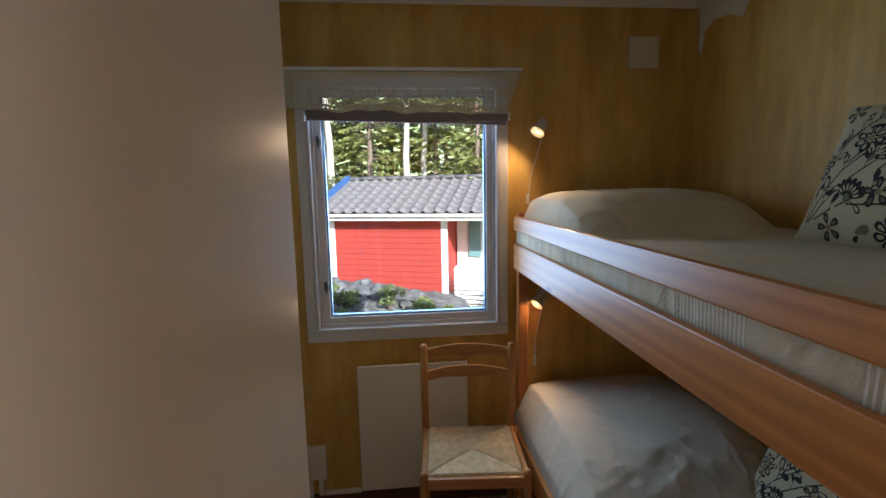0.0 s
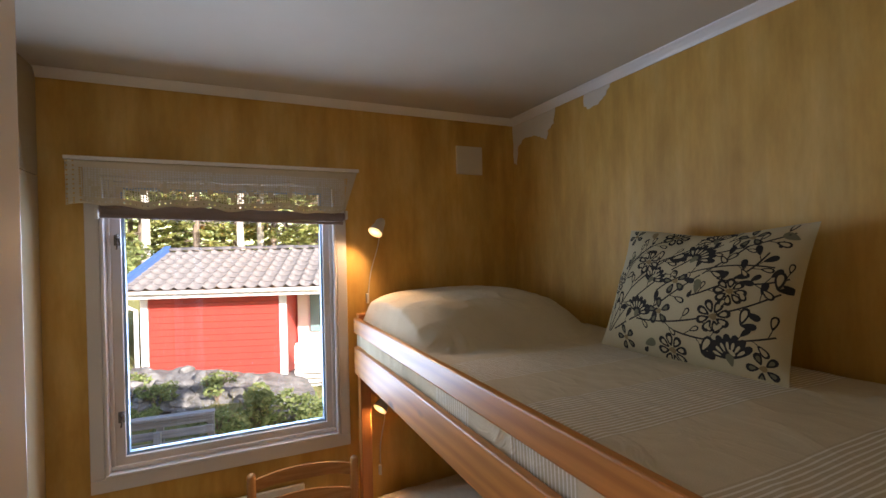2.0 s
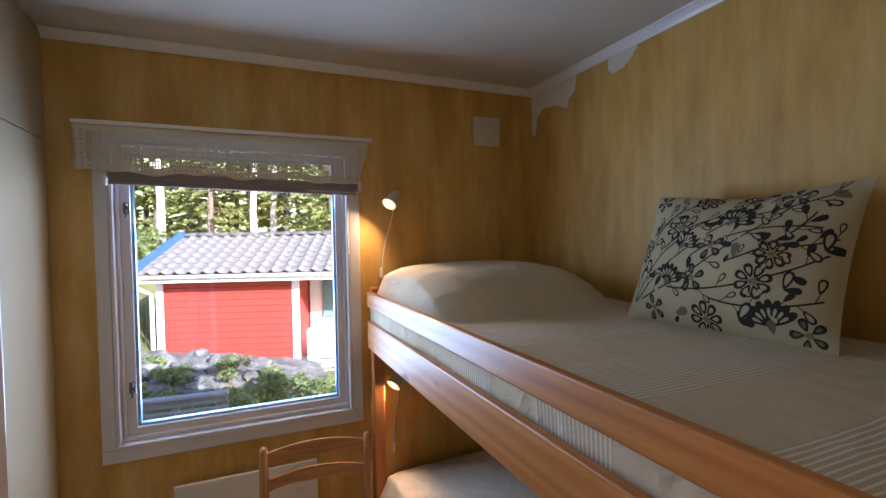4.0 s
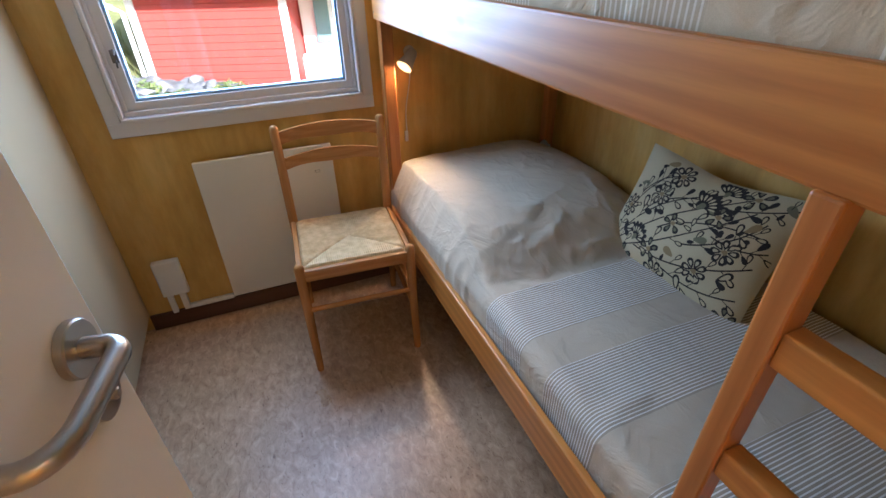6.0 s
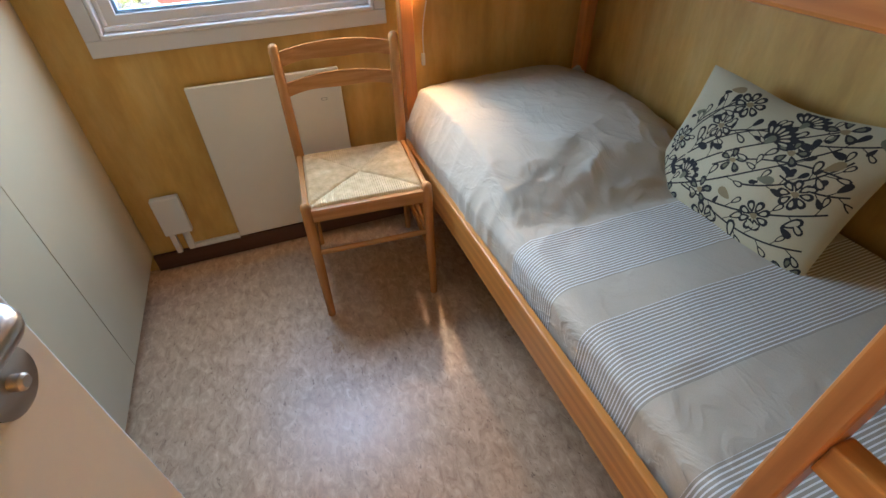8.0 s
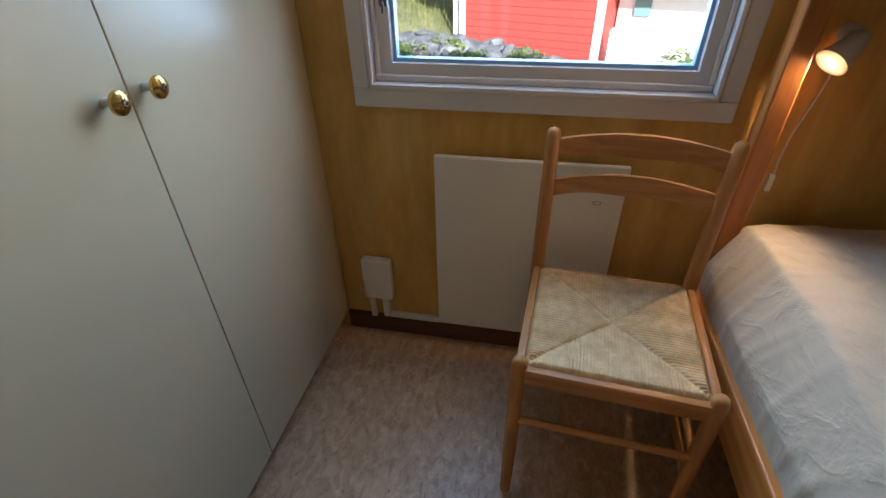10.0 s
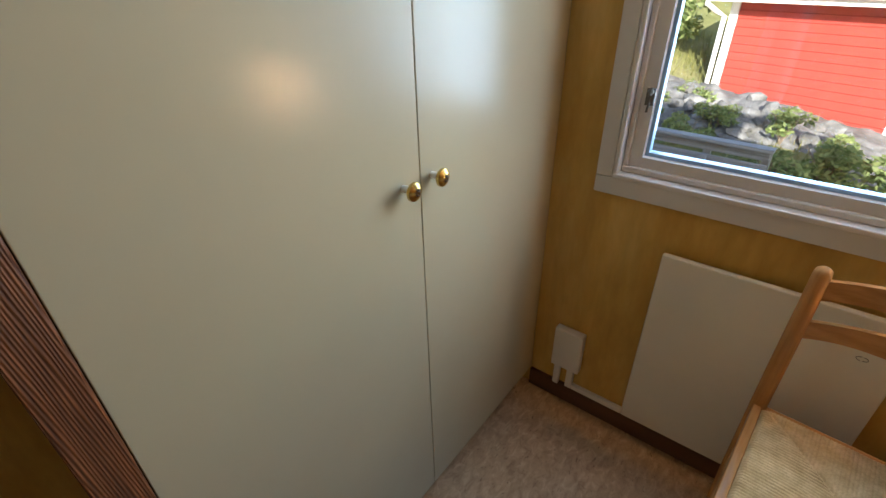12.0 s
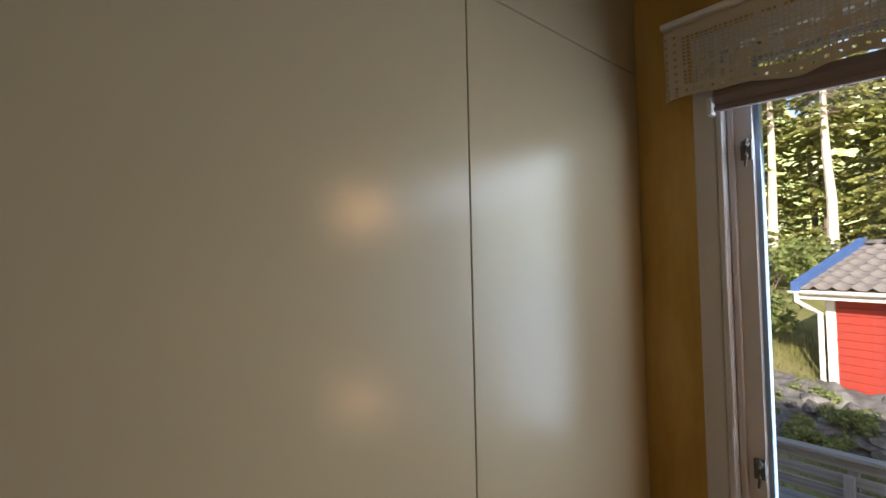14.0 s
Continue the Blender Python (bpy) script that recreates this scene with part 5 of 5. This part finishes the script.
def build_shed():
    s = thing("shed", "red-painted board shed with white trim and a grey tiled roof", "shed", (-1.356, 11.71, 0.336), -19.2)
    zb, zt = -1.6, 0.56
    part("wall", boxed((0.0, 0.03, zb, 2.9, 3.4, zt), (2.9, 1.1, zb, 6.0, 3.4, zt)), RED_BOARD, s)
    # gables
    bm = bmesh.new()
    for x0, x1 in ((0.0, 0.03), (5.97, 6.0)):
        vs = [bm.verts.new((x, y, z)) for x in (x0, x1) for y, z in ((0.03, zt), (3.4, zt), (1.75, 1.26))]
        bm.faces.new(vs[:3])
        bm.faces.new(vs[3:][::-1])
        for k in range(3):
            bm.faces.new((vs[k], vs[(k + 1) % 3], vs[3 + (k + 1) % 3], vs[3 + k]))
    part("gable", bm, RED_BOARD, s)
    board = boxed(0.125, -0.002, 0.0, 2.79, 0.029, 0.132, bevel=0.004, seg=1)
    me = mesh_of("board", board, RED_BOARD)
    k = 0
    z = zb
    while z < zt - 0.02:
        ob = new("board", me)
        ob.parent = s
        ob.location = (0, -0.006 if k % 2 else -0.002, z)
        ob.rotation_euler = (radians(3.0), 0, 0)
        z += 0.137
        k += 1
    for x0, x1 in ((-0.02, 0.122), (2.795, 2.94)):
        part("corner_board", boxed(x0, -0.03, zb, x1, 0.04, zt, bevel=0.004), HOUSE_WHITE, s)
    part("corner_board", boxed(-0.03, 0.041, zb, -0.001, 0.16, zt, bevel=0.004), HOUSE_WHITE, s)
    part("white_wall", boxed(2.945, 1.05, zb, 6.0, 1.095, zt, bevel=0.004), HOUSE_WHITE, s, "white board wall under the roof")
    part("shutter", boxed(3.25, 0.99, -0.55, 3.55, 1.045, 0.35, bevel=0.006), make_paint("sea_green_paint", (0.16, 0.30, 0.31), 0.5), s, "sea-green shutter")
    # roof: two decks, tiles, blue verge boards, white fascia, gutter and downpipe
    y_e, z_e, y_r, z_r = -0.36, 0.66, 1.75, 1.44
    x0, x1 = -0.30, 6.3
    dy, dz = y_r - y_e, z_r - z_e
    ln = math.hypot(dy, dz)
    bm = bmesh.new()
    prof = [(y_e, z_e - 0.05), (y_r, z_r - 0.05), (2 * y_r - y_e, z_e - 0.05), (2 * y_r - y_e, z_e - 0.09), (y_r, z_r - 0.09), (y_e, z_e - 0.09)]
    en = [[bm.verts.new((x, y, z)) for y, z in prof] for x in (x0, x1)]
    for q in range(6):
        bm.faces.new((en[0][q], en[0][(q + 1) % 6], en[1][(q + 1) % 6], en[1][q]))
    bm.faces.new(en[0])
    bm.faces.new(en[1][::-1])
    roof = part("roof", bm, BARK, s, "grey concrete pantile roof")
    nrow, tw = 8, 0.275
    tl = ln / nrow
    bm = bmesh.new()
    m = 10
    def wave(q):
        return 0.030 * math.cos(2 * math.pi * q) + 0.010 * math.cos(4 * math.pi * q)
    rows = []
    for yy, lift in ((-0.02, 0.022), (tl + 0.03, 0.0)):
        rows.append([[bm.verts.new((tw * 1.06 * q / m, yy, wave(q / m) + lift + t)) for q in range(m + 1)] for t in (0.0, -0.018)])
    for q in range(m):
        bm.faces.new((rows[0][0][q], rows[0][0][q + 1], rows[1][0][q + 1], rows[1][0][q]))
        bm.faces.new((rows[0][1][q + 1], rows[0][1][q], rows[1][1][q], rows[1][1][q + 1]))
        bm.faces.new((rows[0][0][q + 1], rows[0][0][q], rows[0][1][q], rows[0][1][q + 1]))
    tile = mesh_of("tile", bm, TILE, "all")
    ang = math.atan2(dz, dy)
    ncol = int((x1 - x0) / tw)
    for i in range(ncol):
        for j in range(nrow):
            ob = new("tile", tile)
            ob.parent = roof
            f = j / nrow
            ob.location = (x0 + 0.02 + i * tw, y_e + dy * f, z_e + dz * f - 0.012)
            ob.rotation_euler = (ang, 0, 0)
    cap = bmesh.new()
    for sgn in range(1):
        ring = [[cap.verts.new((xx, 0.10 * math.cos(a) , 0.075 * math.sin(a))) for a in (math.pi * q / 8 for q in range(9))] for xx in (0.0, 0.40)]
        for q in range(8):
            cap.faces.new((ring[0][q], ring[0][q + 1], ring[1][q + 1], ring[1][q]))
        cap.faces.new(ring[0])
    capm = mesh_of("ridge_tile", cap, TILE, "all")
    for i in range(int((x1 - x0) / 0.38)):
        ob = new("ridge_tile", capm)
        ob.parent = roof
        ob.location = (x0 + i * 0.38, y_r, z_r - 0.005 + 0.006 * (i % 2))
    bm = bmesh.new()
    e0 = [(y_e - 0.05, z_e - 0.10), (y_r, z_r - 0.085), (y_r, z_r + 0.11), (y_e - 0.05, z_e + 0.09)]
    a = [bm.verts.new((x0 - 0.05, y, z)) for y, z in e0]
    b = [bm.verts.new((x0 + 0.09, y, z)) for y, z in e0]
    bm.faces.new(a)
    bm.faces.new(b[::-1])
    for q in range(4):
        bm.faces.new((a[q], a[(q + 1) % 4], b[(q + 1) % 4], b[q]))
    part("verge_board", bm, BLUE_TRIM, roof, "blue painted verge board")
    part("fascia", boxed(x0, y_e - 0.03, z_e - 0.20, x1, y_e - 0.002, z_e - 0.05, bevel=0.004), HOUSE_WHITE, s, "white fascia board")
    part("soffit", boxed(x0, y_e, z_e - 0.16, x1, 0.028, z_e - 0.14), HOUSE_WHITE, s)
    bm = bmesh.new()
    n = 8
    ring = [[bm.verts.new((xx, y_e - 0.085 + 0.055 * math.cos(t), z_e - 0.06 + 0.055 * math.sin(t))) for t in (math.pi + math.pi * q / n for q in range(n + 1))] for xx in (x0 - 0.06, x1)]
    for q in range(n):
        bm.faces.new((ring[0][q], ring[0][q + 1], ring[1][q + 1], ring[1][q]))
    bm.faces.new(ring[0])
    gut = part("gutter", bm, HOUSE_WHITE, s, "white rain gutter", True)
    so = gut.modifiers.new("thickness", "SOLIDIFY")
    so.thickness = 0.006
    bm = bmesh.new()
    tube(bm, [(x0 + 0.06, y_e - 0.085, z_e - 0.10), (x0 + 0.06, y_e - 0.085, z_e - 0.24), (x0 + 0.14, y_e + 0.10, z_e - 0.36), (x0 + 0.22, -0.08, z_e - 0.46), (x0 + 0.22, -0.075, zb)], 0.042, 12)
    part("downpipe", bm, HOUSE_WHITE, s, "white downpipe", True)
    f = thing("picket_fence", "white-painted slatted fence beside the shed", "fence", (1.55, 10.62, -1.3), -19)
    for k in range(9):
        part("slat", boxed(0.0, -0.012, 0.06 + k * 0.105, 3.2, 0.012, 0.06 + k * 0.105 + 0.075, bevel=0.003), HOUSE_WHITE, f)
    for x in (0.02, 1.05, 2.1, 3.1):
        part("post", boxed(x, 0.0125, 0, x + 0.07, 0.08, 1.02, bevel=0.003), HOUSE_WHITE, f)


build_shed()


def conifer(height, seed, bare, pale):
    """A spruce or pine: tapered trunk, drooping limbs and sprays of needles."""
    rnd = random.Random(seed)
    t = thing("conifer", "tall sunlit spruce with drooping branches" if not pale else "tall pale-stemmed pine with a bare lower trunk", "tree", group="trees of the wood")
    bm = bmesh.new()
    r0 = 0.10 + height * 0.006
    pts = [(0.05 * math.sin(k * 1.3), 0.05 * math.cos(k * 1.7), height * k / 8 - 0.3) for k in range(9)]
    tube(bm, pts, [r0 * (1 - 0.92 * k / 8) for k in range(9)], 8)
    part("trunk", bm, BIRCH if pale else BARK, t)
    limbs, crown = bmesh.new(), bmesh.new()
    z = height * bare
    while z < height * 0.98:
        f = (z - height * bare) / (height * (1 - bare))
        reach = (0.35 + 1.75 * (1 - f) ** 0.8) * rnd.uniform(0.75, 1.15)
        for k in range(rnd.randint(5, 7)):
            a = rnd.uniform(0, 6.3)
            l = reach * rnd.uniform(0.6, 1.1)
            d = Vector((math.cos(a), math.sin(a), 0))
            p0 = Vector((0, 0, z + rnd.uniform(-0.15, 0.15)))
            mid = p0 + d * l * 0.55 + Vector((0, 0, 0.05 - 0.10 * l))
            end = p0 + d * l + Vector((0, 0, -0.22 * l))
            tube(limbs, [p0, mid, end], [0.022, 0.014, 0.004], 4)
            for q in range(11):
                s = 0.18 + 0.82 * (q + rnd.random()) / 11
                c = p0.lerp(mid, s / 0.55) if s < 0.55 else mid.lerp(end, (s - 0.55) / 0.45)
                for side in (-1, 1, 0):
                    out = (d * rnd.uniform(0.5, 1) + d.cross(Vector((0, 0, 1))) * side * rnd.uniform(0.5, 1.1) + Vector((0, 0, rnd.uniform(-0.55, 0.1)))).normalized()
                    w = out.cross(Vector((rnd.gauss(0, 1), rnd.gauss(0, 1), rnd.gauss(0.3, 0.6)))).normalized()
                    ll, ww = rnd.uniform(0.13, 0.32), rnd.uniform(0.035, 0.075)
                    v = [crown.verts.new(c + o) for o in (Vector(), out * ll * 0.45 + w * ww, out * ll, out * ll * 0.45 - w * ww)]
                    crown.faces.new(v)
        z += rnd.uniform(0.24, 0.42)
    part("limbs", limbs, BARK, t)
    part("crown", crown, NEEDLE, t)
    return t


KINDS = [conifer(9.5, 1, 0.06, False), conifer(11.0, 2, 0.12, False), conifer(13.0, 3, 0.42, True), conifer(8.0, 4, 0.05, False)]
PLACES = [(-2.55, 20.5, 2), (0.77, 21.0, 2), (1.62, 22.4, 2), (-4.15, 20.8, 2), (-5.5, 19.6, 0), (-0.9, 22.0, 1), (2.2, 23.0, 1), (3.6, 19.5, 0), (5.6, 20.5, 3), (-6.4, 21.5, 1), (-8.2, 19.5, 0), (-10.4, 22, 1),
          (-3.2, 24.5, 0), (-1.6, 25.5, 3), (0.6, 25.0, 0), (3.0, 26.0, 1), (5.0, 24.5, 0), (7.5, 24.0, 1), (-5.2, 25.0, 3), (-7.4, 26.0, 2), (-9.6, 26.5, 0), (-12.4, 25.5, 1),
          (-13.5, 21.5, 3), (-2.4, 29.0, 1), (0.0, 29.5, 1), (1.9, 30.0, 0), (4.2, 30.5, 1), (6.6, 29.5, 0), (-4.6, 30.0, 1), (-7.0, 31.0, 1), (-10.0, 31.0, 0), (-13.0, 30.5, 1), (-16.5, 27.5, 1), (9.0, 28.0, 1),
          (-19, 32, 1), (-5.4, 22.6, 2), (-7.6, 23.4, 2)]
rnd = random.Random(21)
used = set()
for x, y, k in PLACES:
    ob = KINDS[k]
    m = pose(x, y, terrain(x, y), 0, 0, rnd.uniform(0, 360))
    if k in used:
        copy_thing(ob, m)
    else:
        ob.matrix_world = m
        used.add(k)


# ---- far forest edge behind the trees: a sheet with painted haze that glows ----
def make_glowing_forest():
    m = bpy.data.materials.new("glowing_far_forest")
    m.use_nodes = True
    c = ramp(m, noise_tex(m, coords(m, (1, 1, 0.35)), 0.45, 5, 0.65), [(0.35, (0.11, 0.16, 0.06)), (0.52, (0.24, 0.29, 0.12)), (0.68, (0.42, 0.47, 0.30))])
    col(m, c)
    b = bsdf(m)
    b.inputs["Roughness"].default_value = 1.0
    # the sheet emits its own colour to brighten the gaps between the trees
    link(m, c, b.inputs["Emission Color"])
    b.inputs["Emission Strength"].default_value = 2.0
    return m


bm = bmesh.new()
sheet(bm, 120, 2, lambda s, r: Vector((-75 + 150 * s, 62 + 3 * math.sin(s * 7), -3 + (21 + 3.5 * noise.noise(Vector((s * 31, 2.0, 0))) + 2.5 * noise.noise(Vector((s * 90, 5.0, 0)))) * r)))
structure("backdrop", bm, make_glowing_forest(), "far forest-green sheet with painted haze and its own glow behind the trees", "backdrop")
